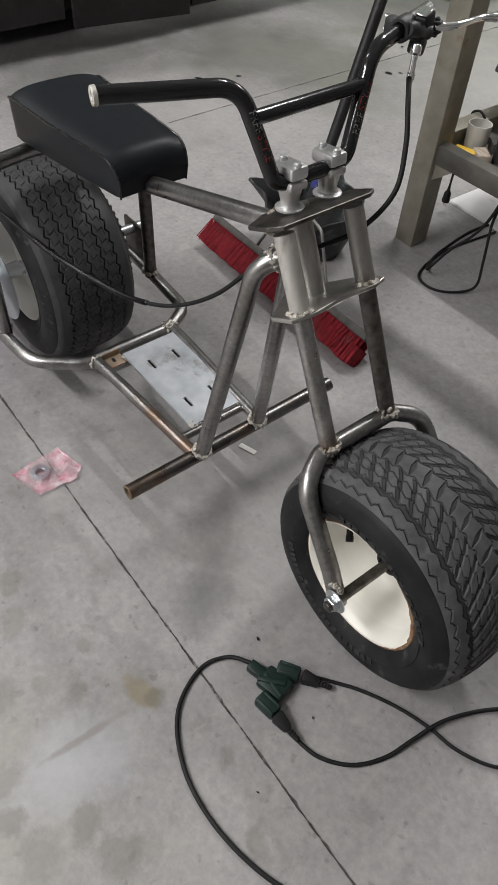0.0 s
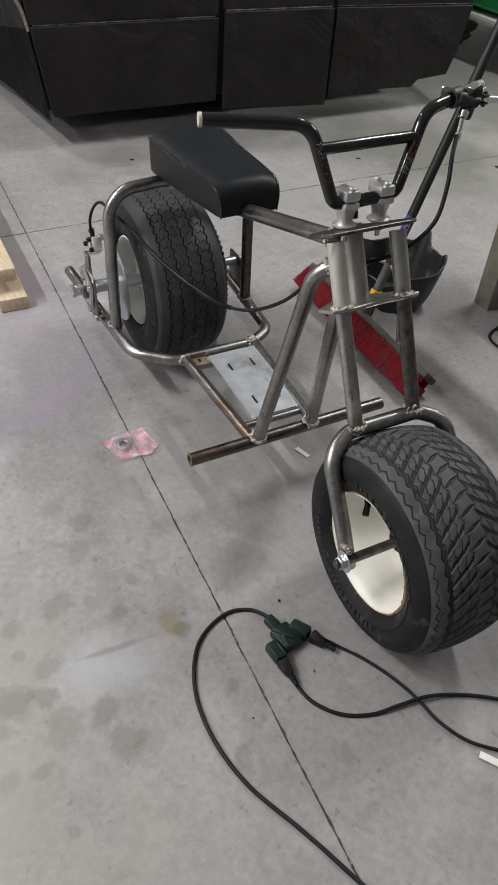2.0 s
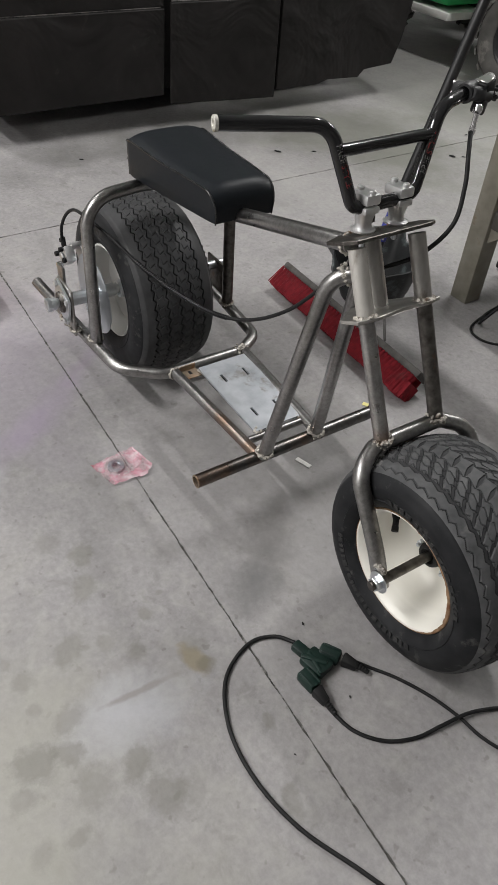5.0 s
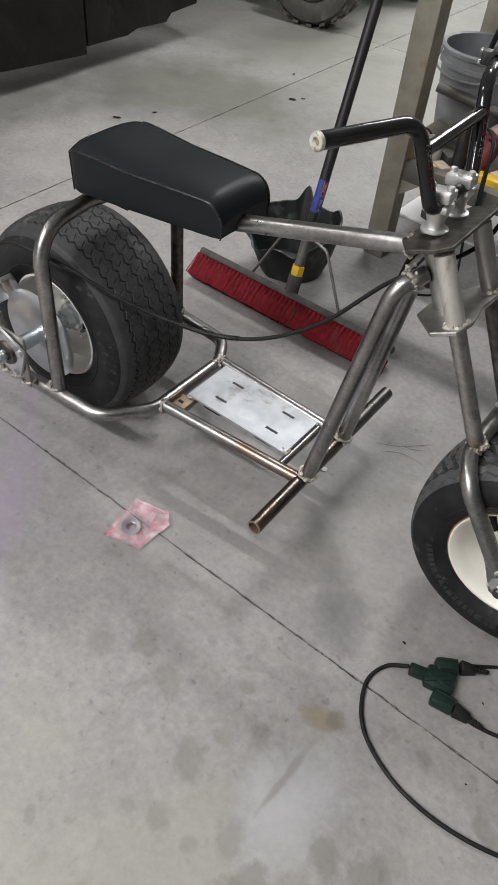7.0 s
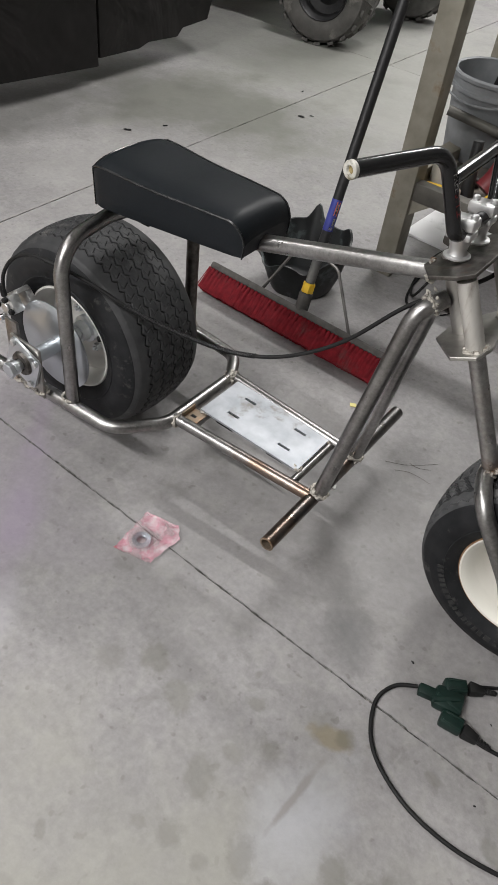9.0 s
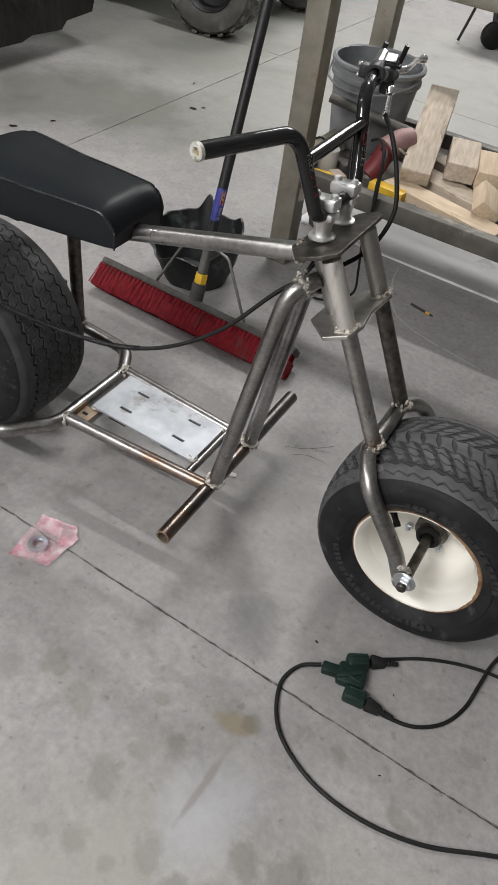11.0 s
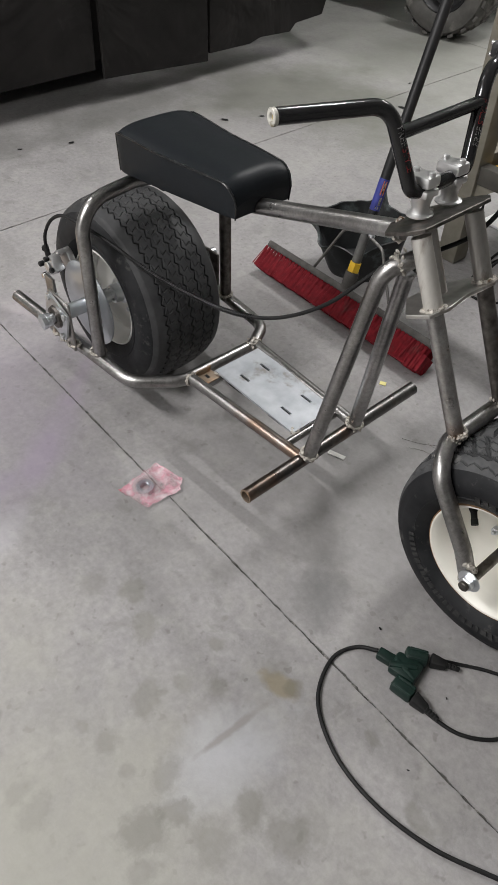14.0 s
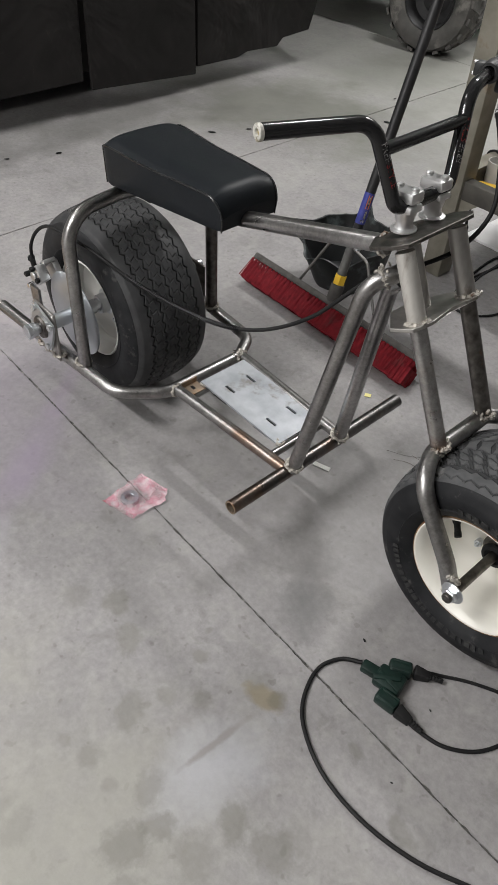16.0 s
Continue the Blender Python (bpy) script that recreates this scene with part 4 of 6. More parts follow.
weld(bike, (-0.441, 0.058, 0.172), (0.1, 0, 1), 0.0185, rnd)
weld(bike, (-0.362, -0.004, 0.648), (0.5, 0.6, 0.5), 0.018, rnd)
part("foot_peg_bar", tube([(-0.444, -0.270, 0.154), (-0.446, 0.276, 0.156)], R_TUBE, 0, 20, hollow=0.0128), PEG_STEEL, bike, "rust-tinged straight foot-peg tube with open ends")
bm = bmesh.new()
lathe(bm, [(0.0124, 0.030), (0.0124, -0.0008), (0.0160, -0.0008), (0.0162, 0.0012)], axis_pose((-0.444, -0.270, 0.154), (0, 1, 0)), 24)
part("peg_end", bm, RUSTY, bike, "rusty cut end of the tube")
part("side_rail", tube([(-0.822, -0.128, 0.160), (-0.45, -0.104, 0.157)], 0.0138, 0, 20), RAIL_STEEL, bike, "bare side rail rusting towards the front")
part("side_rail", tube([(-0.822, 0.088, 0.160), (-0.45, 0.070, 0.157)], 0.0138, 0, 20), STEEL, bike)
part("rear_loop", tube([(-1.385, -0.292, 0.172), (-1.10, -0.268, 0.160), (-0.905, -0.250, 0.154), (-0.826, -0.150, 0.154), (-0.826, 0.085, 0.154), (-0.872, 0.160, 0.154), (-1.10, 0.172, 0.160), (-1.385, 0.180, 0.172)],
     R_TUBE, [0, 0.3, 0.085, 0.085, 0.06, 0.06, 0.3, 0], 20, hollow=0.0128), STEEL, bike, "bare bent tube of the rear frame")
weld(bike, (-0.814, -0.127, 0.158), (1, 0.05, 0), 0.0155, rnd)
weld(bike, (-0.814, 0.087, 0.158), (1, 0.05, 0), 0.0155, rnd)
part("wheel_hoop", tube([(-1.024, -0.256, 0.160), (-1.034, -0.249, 0.561), (-1.056, -0.095, 0.564), (-1.05, -0.05, 0.564)], R_TUBE, [0, 0.078, 0.03, 0], 20), STEEL, bike, "bent tube hoop beside the rear wheel")
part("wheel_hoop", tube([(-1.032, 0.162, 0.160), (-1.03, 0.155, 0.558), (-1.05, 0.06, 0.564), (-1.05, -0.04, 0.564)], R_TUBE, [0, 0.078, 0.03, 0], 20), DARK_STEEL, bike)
weld(bike, (-1.032, -0.256, 0.176), (0, 0, 1), 0.018, rnd)
weld(bike, (-1.032, 0.160, 0.176), (0, 0, 1), 0.018, rnd)
for x in (-0.778, -0.505):
    part("cross_tube", tube([(x, -0.112, 0.152), (x, 0.075, 0.152)], 0.0095, 0, 14), STEEL, bike)

# engine plate with four slots
def engine_plate():
    bm = bmesh.new()
    x0, x1, y0, y1, z0, z1 = -0.792, -0.512, -0.070, 0.072, 0.1625, 0.1680
    sx = [(-0.740, -0.708), (-0.592, -0.560)]
    sy = [(-0.035, -0.0275), (0.0315, 0.039)]
    xs = sorted([x0, x1, *[v for s in sx for v in s]])
    ys = sorted([y0, y1, *[v for s in sy for v in s]])

    def solid(i, j):
        return not (i in (1, 3) and j in (1, 3)) and 0 <= i < len(xs) - 1 and 0 <= j < len(ys) - 1
    for i in range(len(xs) - 1):
        for j in range(len(ys) - 1):
            if not solid(i, j):
                continue
            a, b, c, d = (xs[i], ys[j]), (xs[i + 1], ys[j]), (xs[i + 1], ys[j + 1]), (xs[i], ys[j + 1])
            bm.faces.new([bm.verts.new((*p, z1)) for p in (a, b, c, d)])
            bm.faces.new([bm.verts.new((*p, z0)) for p in (d, c, b, a)])
            for (p, q), (di, dj) in (((a, b), (0, -1)), ((b, c), (1, 0)), ((c, d), (0, 1)), ((d, a), (-1, 0))):
                if not solid(i + di, j + dj):
                    bm.faces.new([bm.verts.new(v) for v in ((*p, z0), (*q, z0), (*q, z1), (*p, z1))])
    bmesh.ops.remove_doubles(bm, verts=list(bm.verts), dist=1e-5)
    bmesh.ops.transform(bm, matrix=Matrix.Translation((-0.65, 0, 0.165)) @ Matrix.Rotation(radians(1.0), 4, "Y") @ Matrix.Translation((0.65, 0, -0.165)), verts=list(bm.verts))
    return part("engine_plate", bm, PLATE, bike, "flat pale engine plate with four slots", smooth=False)


engine_plate()
# unseen black bars added below the slots so that they look dark
for x in (-0.724, -0.576):
    bm = bmesh.new()
    box(bm, (x - 0.024, -0.066, 0.1535), (x + 0.024, 0.068, 0.1575), None, 0.001)
    part("slot_backing", bm, BLACK_MATT, bike)
for x, y in ((-0.786, -0.062), (-0.515, -0.060), (-0.515, 0.064), (-0.786, 0.066)):
    weld(bike, (x, y, 0.162), (0, 0, 1), 0.008, rnd)


bm = bmesh.new()
box(bm, (-0.812, -0.116, 0.158), (-0.772, -0.070, 0.162), None, 0.001)
box(bm, (-0.812, -0.116, 0.158), (-0.808, -0.070, 0.176), None, 0.001)
part("angle_tab", bm, RUSTY, bike, "rusty angle tab beside the engine plate")
# no hole is cut: a thin black chip gives the slot's darkness
bm = bmesh.new()
box(bm, (-0.800, -0.098, 0.1622), (-0.786, -0.090, 0.1630), None, 0.0003)
part("tab_slot", bm, BLACK_MATT, bike)


# seat: a padded vinyl wedge, broad behind and narrow in front
def seat_shape(u, v):
    """A point of the pad's top for u from back to front and v across, both 0 to 1."""
    x = -1.073 + 0.358 * u
    half = 0.100 - 0.024 * u ** 1.3 - 0.003 * max(0.0, (u - 0.95) / 0.05) ** 2 - 0.008 * max(0.0, (0.05 - u) / 0.05) ** 2
    mid = -0.022 + 0.018 * u
    hump = 0.0025 * math.exp(-((u - 0.10) / 0.16) ** 2) - 0.0020 * math.exp(-((u - 0.45) / 0.17) ** 2)
    edge = 0.676 + hump - 0.004 * u - 0.045 * (1 - math.sqrt(1 - min(0.995, max(0.0, (u - 0.89) / 0.11)) ** 2)) - 0.012 * max(0.0, (0.07 - u) / 0.07) ** 2
    dome = (0.016 - 0.006 * u) * (1 - abs(2 * v - 1) ** 3.6)
    return Vector((x, mid + (2 * v - 1) * half, edge + dome))


bm = bmesh.new()
NU, NV = 48, 20


def along(t):
    return 0.89 * t / 0.7 if t < 0.7 else 0.89 + 0.11 * math.sin((t - 0.7) / 0.3 * math.pi / 2)


grid = [[bm.verts.new(seat_shape(along(i / NU), j / NV)) for j in range(NV + 1)] for i in range(NU + 1)]
for i in range(NU):
    for j in range(NV):
        bm.faces.new((grid[i][j], grid[i + 1][j], grid[i + 1][j + 1], grid[i][j + 1]))
border = [grid[i][0] for i in range(NU + 1)] + [grid[NU][j] for j in range(1, NV + 1)] + [grid[i][NV] for i in range(NU - 1, -1, -1)] + [grid[0][j] for j in range(NV - 1, 0, -1)]


def seat_base(p, k):
    u = (p.x + 1.073) / 0.358
    z = 0.590 + 0.014 * u
    c = Vector((-0.9, -0.012, 0))
    q = p + (Vector((c.x, c.y, p.z)) - p) * (0.015 * k)
    q.z = p.z + (z - p.z) * k
    return q


rings = [border]
for k in (0.06, 0.3, 0.6, 0.93, 1.0):
    ring = []
    for v in border:
        q = seat_base(v.co, k)
        if k == 1.0:
            q = q + (Vector((-0.9, -0.012, q.z)) - q) * 0.03
        ring.append(bm.verts.new(q))
    rings.append(ring)
n = len(border)
for a, b in zip(rings, rings[1:]):
    for k in range(n):
        bm.faces.new((a[k], b[k], b[(k + 1) % n], a[(k + 1) % n]))
bm.faces.new(rings[-1][::-1])
bmesh.ops.recalc_face_normals(bm, faces=list(bm.faces))
PIPING = worn("glossy_vinyl_piping", (0.010, 0.011, 0.012), (0.015, 0.016, 0.017), 0.16, 0.0, 60, bumps=0.0)
seat = part("seat", bm, VINYL, bike, "padded black vinyl seat tapering to the front")
for j in (0, NV):
    line = [seat_shape(along(i / 60), j / NV) + Vector((0, (-1 if j == 0 else 1) * 0.0004, 0.0006)) for i in range(0, 61)]
    part("piping", sweep(bmesh.new(), line, 0.0025, 8), PIPING, seat)
for u, v in ((0.0, 0), (0.0, 1), (1.0, 0), (1.0, 1)):
    p = seat_shape(u, v)
    part("corner_seam", sweep(bmesh.new(), [seat_base(p, k / 8) + Vector((0, (2 * v - 1) * 0.0006, 0)) for k in range(9)], 0.0018, 6), PIPING, seat)
line = [seat_shape(0.0, j / 20) for j in range(21)]
part("piping", sweep(bmesh.new(), line, 0.0028, 8), PIPING, seat)
bm = bmesh.new()
box(bm, (-1.066, -0.085, 0.577), (-0.95, 0.045, 0.5885), None, 0.002)
part("seat_pan", bm, BLACK_MATT, bike)

# rear axle, brake disc, caliper and bearing carriers
AX = Vector((REAR.x + 0.006, 0, REAR.z + 0.006))
bm = bmesh.new()
rod(bm, (AX.x, -0.335, AX.z), (0, 1, 0), 0.0127, 0.53)
raxle = part("rear_axle", bm, ZINC, bike, "bright zinc-plated axle shaft")
bm = bmesh.new()
rod(bm, (AX.x, -0.285, AX.z), (0, 1, 0), 0.0185, 0.13, 28)
part("sleeve", bm, ZINC, raxle)
bm = bmesh.new()
rod(bm, (AX.x, -0.338, AX.z), (0, 1, 0), 0.017, 0.014, 24)
hexnut(bm, (AX.x, -0.350, AX.z), (0, 1, 0), 0.019, 0.013)
part("nut", bm, ZINC, raxle)
bm = bmesh.new()
lathe(bm, [(0.014, 0.0), (0.1095, 0.0), (0.111, 0.001), (0.111, 0.003), (0.1095, 0.004), (0.014, 0.004)], axis_pose((AX.x, -0.216, AX.z), (0, 1, 0)), 72)
part("brake_disc", bm, DISC_STEEL, raxle, "plain bright brake disc")
for y, s in ((-0.305, 1),):
    bm = bmesh.new()
    out = []
    w = 0.036
    for cx, cz, a0 in ((-w, -w, 180), (w, -w, 270), (w, w, 0), (-w, w, 90)):
        for q in range(5):
            a = radians(a0 + q * 22.5)
            out.append((cx + 0.012 * math.cos(a), cz + 0.012 * math.sin(a)))
    inner = [(0.026 * math.cos(2 * math.pi * q / 20 + radians(190)), 0.026 * math.sin(2 * math.pi * q / 20 + radians(190))) for q in range(20)]
    mm = Matrix.Translation((AX.x, y, AX.z)) @ Matrix.Rotation(math.pi / 2, 4, "X") @ Matrix.Rotation(radians(-20), 4, "Z")
    lv = [[bm.verts.new(mm @ Vector((*p, h))) for p in ring] for ring, h in ((out, 0.003), (inner, 0.003), (inner, -0.003), (out, -0.003))]
    for a, b in zip(lv, lv[1:] + lv[:1]):
        for q in range(20):
            bm.faces.new((a[q], a[(q + 1) % 20], b[(q + 1) % 20], b[q]))
    bmesh.ops.recalc_face_normals(bm, faces=list(bm.faces))
    car = part("bearing_flange", bm, ZINC, bike, "bright pressed bearing flange")
    for cx, cz in ((-w, -w), (w, -w), (w, w), (-w, w)):
        bm = bmesh.new()
        hexnut(bm, mm @ Vector((cx, cz, 0.003)), (0, -s, 0), 0.008, 0.007)
        part("bolt", bm, CAST, car)
    bm = bmesh.new()
    lathe(bm, [(0.026, -0.004), (0.030, 0.002), (0.027, 0.010), (0.016, 0.012), (0.0128, 0.008)], mm, 28)
    part("bearing", bm, DARK_STEEL, car)
    bm = bmesh.new()
    y2 = y + s * 0.012
    box(bm, (AX.x - 0.052, y2 - 0.004, 0.165), (AX.x + 0.046, y2 + 0.004, AX.z + 0.05), None, 0.003)
    part("carrier_plate", bm, PALE_STEEL, bike, "welded axle carrier plate")
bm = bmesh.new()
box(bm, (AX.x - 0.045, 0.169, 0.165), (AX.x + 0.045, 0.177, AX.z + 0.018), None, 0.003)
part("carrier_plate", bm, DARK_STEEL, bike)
for k in range(3):
    weld(bike, (AX.x - 0.04 + 0.035 * k, -0.288, 0.178), (0, 0, 1), 0.014, rnd)
CAL = Vector((-1.232, -0.238, 0.322))
mc = Matrix.Translation(CAL) @ Matrix.Rotation(radians(-38), 4, "Y")
bm = bmesh.new()
box(bm, (-0.026, -0.014, -0.022), (0.026, 0.014, 0.022), mc, 0.005, 2)
cal = part("brake_caliper", bm, CAST, bike, "machined silver brake caliper with black bolts")
bm = bmesh.new()
box(bm, (-0.026, 0.032, -0.022), (0.026, 0.05, 0.022), mc, 0.004, 2)
box(bm, (-0.03, 0.010, 0.016), (0.03, 0.045, 0.027), mc, 0.003, 2)
part("inner_half", bm, CAST, cal)
for px, pz, r, ln, mat in ((-0.02, 0.014, 0.007, 0.014, BLACK_MATT), (0.02, 0.016, 0.0065, 0.012, BLACK_MATT), (-0.022, -0.015, 0.0075, 0.018, CHROME), (0.018, -0.014, 0.007, 0.010, BLACK_MATT), (0.0, 0.0, 0.013, 0.006, CAST)):
    bm = bmesh.new()
    rod(bm, mc @ Vector((px, -0.015, pz)), mc.to_3x3() @ Vector((0, -1, 0)), r, ln, 14)
    part("caliper_bolt", bm, mat, cal)
bm = bmesh.new()
rod(bm, mc @ Vector((-0.012, 0.0, 0.024)), (-0.2, 0, 1), 0.007, 0.03, 14)
rod(bm, mc @ Vector((-0.012, 0.0, 0.040)), (-0.2, 0, 1), 0.0085, 0.012, 6)
part("hose_fitting", bm, BLACK_MATT, cal)
bm = bmesh.new()
box(bm, (-1.205, -0.282, 0.205), (-1.165, -0.274, 0.325), None, 0.002)
part("caliper_bracket", bm, STEEL, bike)

# drive sprocket on the far side
bm = bmesh.new()
teeth = 58
prof = []
for q in range(teeth * 4):
    a = 2 * math.pi * q / (teeth * 4)
    prof.append((math.cos(a) * (0.160 + (0.004 if q % 4 in (1, 2) else -0.004)), math.sin(a) * (0.160 + (0.004 if q % 4 in (1, 2) else -0.004))))
ms = Matrix.Translation((AX.x, 0.066, AX.z)) @ Matrix.Rotation(math.pi / 2, 4, "X")
a = [bm.verts.new(ms @ Vector((*p, 0.002))) for p in prof]
b = [bm.verts.new(ms @ Vector((*p, -0.002))) for p in prof]
bm.faces.new(a), bm.faces.new(b[::-1])
for q in range(len(prof)):
    bm.faces.new((a[q], b[q], b[(q + 1) % len(prof)], a[(q + 1) % len(prof)]))
part("sprocket", bm, DARK_STEEL, bike, "dark toothed drive sprocket", smooth=False)


# ---- on the floor round the bike ----
def cable(name, pts, r, label, plug=None):
    t = thing(name, pts[0][0], pts[0][1], 0, label, "cable")
    part("cord", hose([(x, y, z) for x, y, z in pts], r, 8, 10), BLACK_MATT, t)
    return t


CR = 0.0041
cord_in = cable("floor_cable", [(-0.062, -0.247, 0.012), (-0.098, -0.271, CR), (-0.112, -0.322, CR), (-0.086, -0.387, CR), (-0.040, -0.429, CR), (0.039, -0.459, CR), (0.134, -0.463, CR), (0.235, -0.441, CR), (0.338, -0.392, CR), (0.43, -0.352, CR), (0.60, -0.285, CR), (0.95, -0.18, CR), (1.5, 0.1, CR)],
                CR, "black extension cord lying in a loop on the concrete")
cord_b = cable("floor_cable", [(0.036, -0.166, 0.014), (0.060, -0.142, CR), (0.105, -0.110, CR), (0.166, -0.079, CR), (0.228, -0.059, CR), (0.283, -0.049, CR), (0.338, -0.022, CR), (0.378, 0.020, CR), (0.409, 0.060, CR), (0.46, 0.15, CR), (0.52, 0.35, CR), (0.50, 0.6, CR)],
               CR * 0.85, "thin black power cord plugged into the green splitter")
cord_c = cable("floor_cable", [(0.066, -0.272, 0.014), (0.095, -0.267, CR), (0.146, -0.254, CR), (0.191, -0.216, CR), (0.217, -0.160, CR), (0.226, -0.10, CR * 2.2), (0.236, -0.035, CR * 2.6), (0.262, 0.035, CR), (0.298, 0.092, CR), (0.338, 0.136, CR), (0.42, 0.20, CR), (0.60, 0.26, CR)],
               CR * 0.95, "black power cord plugged into the green splitter")
cable("floor_cable", [(0.02, 1.55, CR), (0.063, 1.169, CR), (0.082, 0.965, CR), (0.103, 0.772, CR), (0.132, 0.691, CR), (0.193, 0.574, CR), (0.241, 0.511, CR), (0.34, 0.42, CR), (0.52, 0.36, CR), (0.9, 0.5, CR)],
      CR, "black cord curving over the concrete floor")

spl = thing("power_splitter", 0, -0.235, 0, "dark green rubber three-way power splitter on the floor", "power splitter")


def turned_box(lo, hi, x, y, z, deg, bevel=0.004, taper=None):
    bm = bmesh.new()
    vs = box(bm, lo, hi, None, bevel, 2)
    if taper:
        for v in bm.verts:
            if v.co.x > (lo[0] + hi[0]) / 2:
                v.co.y *= taper
                v.co.z = lo[2] + (v.co.z - lo[2]) * taper
    bmesh.ops.transform(bm, matrix=Matrix.Translation((x, y, z)) @ Matrix.Rotation(radians(deg), 4, "Z"), verts=list(bm.verts))
    return bm


part("body", turned_box((-0.032, -0.024, 0.002), (0.026, 0.024, 0.026), 0.002, -0.236, 0, 12, 0.008), GREEN_DARK, spl)
part("cord_neck", turned_box((-0.020, -0.0115, 0.004), (0.018, 0.0115, 0.023), -0.040, -0.246, 0, 15, 0.004), GREEN_DARK, spl)
for hx, hy, hd_ in ((0.000, -0.200, 32), (0.026, -0.272, 8)):
    head = part("socket_head", turned_box((-0.026, -0.0145, 0.002), (0.019, 0.0145, 0.029), hx, hy, 0, hd_, 0.006), GREEN_DARK, spl)
    for v0 in (-0.0090, 0.0090):
        part("grip_rib", turned_box((-0.020, v0 - 0.0030, 0.024), (0.017, v0 + 0.0030, 0.0315), hx, hy, 0, hd_, 0.0025), GREEN_DARK, head)
part("spine", turned_box((-0.034, -0.006, 0.020), (0.020, 0.006, 0.0295), 0.000, -0.236, 0, 40, 0.003), GREEN_DARK, spl)
part("spine", turned_box((-0.030, -0.005, 0.020), (0.022, 0.005, 0.0285), 0.006, -0.244, 0, -6, 0.003), GREEN_DARK, spl)
for x, y, d in ((0.019, -0.186, 32), (0.046, -0.272, 5)):
    pl = thing("plug", x, y, 0, "black rubber plug pushed into the green splitter", "plug")
    part("plug_body", turned_box((0.0, -0.012, 0.004), (0.032, 0.012, 0.028), x, y, 0, d, 0.004, 0.72), BLACK_MATT, pl)
    bm = bmesh.new()
    a = radians(d)
    for k in range(4):
        p = Vector((x + math.cos(a) * (0.030 + 0.006 * k), y + math.sin(a) * (0.030 + 0.006 * k), 0.014))
        rod(bm, p, (math.cos(a), math.sin(a), -0.1), 0.0068 - 0.0006 * k, 0.0045, 14)
    rod(bm, Vector((x + math.cos(a) * 0.026, y + math.sin(a) * 0.026, 0.014)), (math.cos(a), math.sin(a), -0.1), 0.005, 0.032, 14)
    part("strain_relief", bm, BLACK_MATT, pl)


# plastic bag with a ring of metal in it
def bag_material():
    m, nt, b = material("pink_plastic_bag", 0.2)
    v = coords(nt)
    pink = ramp(nt, noise_tex(nt, v, 34, 4, 0.6, 0.8), (0.36, (0.84, 0.66, 0.70)), (0.60, (0.78, 0.34, 0.43)))
    geo = nt.nodes.new("ShaderNodeNewGeometry")
    sep = nt.nodes.new("ShaderNodeSeparateXYZ")
    nt.links.new(geo.outputs["Position"], sep.inputs[0])
    hem = math_node(nt, "ADD", math_node(nt, "MULTIPLY", sep.outputs["Y"], 14.0), 5.9)
    hem = math_node(nt, "ADD", hem, math_node(nt, "MULTIPLY", noise_tex(nt, v, 70, 4, 0.6, 0.5), 1.6))
    nt.links.new(mixed(nt, ramp(nt, hem, (0.80, 1.0), (1.25, 0.0)), pink, (0.70, 0.20, 0.24)), b.inputs["Base Color"])
    clear = ramp(nt, noise_tex(nt, v, 22, 3, 0.5), (0.35, 0.28), (0.65, 0.66))
    away = nt.nodes.new("ShaderNodeVectorMath")
    away.operation = "DISTANCE"
    away.inputs[1].default_value = (RING_AT.x, RING_AT.y, 0.01)
    nt.links.new(geo.outputs["Position"], away.inputs[0])
    stretched = ramp(nt, away.outputs["Value"], (0.020, 0.35), (0.036, 1.0))
    nt.links.new(math_node(nt, "MULTIPLY", clear, stretched), b.inputs["Alpha"])
    bump(nt, b, noise_tex(nt, v, 90, 3, 0.6, 1.0), 0.9, 0.004)
    return m


bag = thing("plastic_bag", -0.72, -0.33, 0, "crumpled pink printed plastic bag holding a metal ring", "plastic bag")
corners = [Vector(c) for c in ((-0.744, -0.407, 0), (-0.677, -0.393, 0), (-0.655, -0.384, 0), (-0.656, -0.365, 0), (-0.651, -0.293, 0), (-0.679, -0.266, 0), (-0.700, -0.271, 0), (-0.759, -0.284, 0))]
mid = Vector((-0.690, -0.333, 0))
RING_AT = Vector((-0.712, -0.352, 0))
bm = bmesh.new()
rings = []
N = 120
for k in range(N):
    f = k / N * len(corners)
    i = int(f)
    p = corners[i].lerp(corners[(i + 1) % len(corners)], f - i)
    p = p + (mid - p) * (0.05 * noise.noise(p * 60))
    ray = []
    for j in range(19):
        q = mid.lerp(p, j / 18)
        over = 0.0105 * math.exp(-(max(0.0, (q - RING_AT).length - 0.018) / 0.014) ** 2)
        fold = abs(noise.noise(q * 26 + Vector((3, 1, 0)))) * 0.007 + noise.noise(q * 85) * 0.0022 + 0.003
        hgt = over + fold * (1 - 0.6 * math.exp(-((q - RING_AT).length / 0.02) ** 2))
        ray.append(bm.verts.new((q.x, q.y, max(0.002, hgt + (0.003 if j == 18 else 0.0)))))
    rings.append(ray)
for k in range(N):
    a, b = rings[k], rings[(k + 1) % N]
    for j in range(18):
        if j == 0:
            bm.faces.new((a[0], a[1], b[1]))
        else:
            bm.faces.new((a[j], a[j + 1], b[j + 1], b[j]))
bmesh.ops.remove_doubles(bm, verts=list(bm.verts), dist=1e-5)
bmesh.ops.recalc_face_normals(bm, faces=list(bm.faces))
part("film", bm, bag_material(), bag)
bm = bmesh.new()
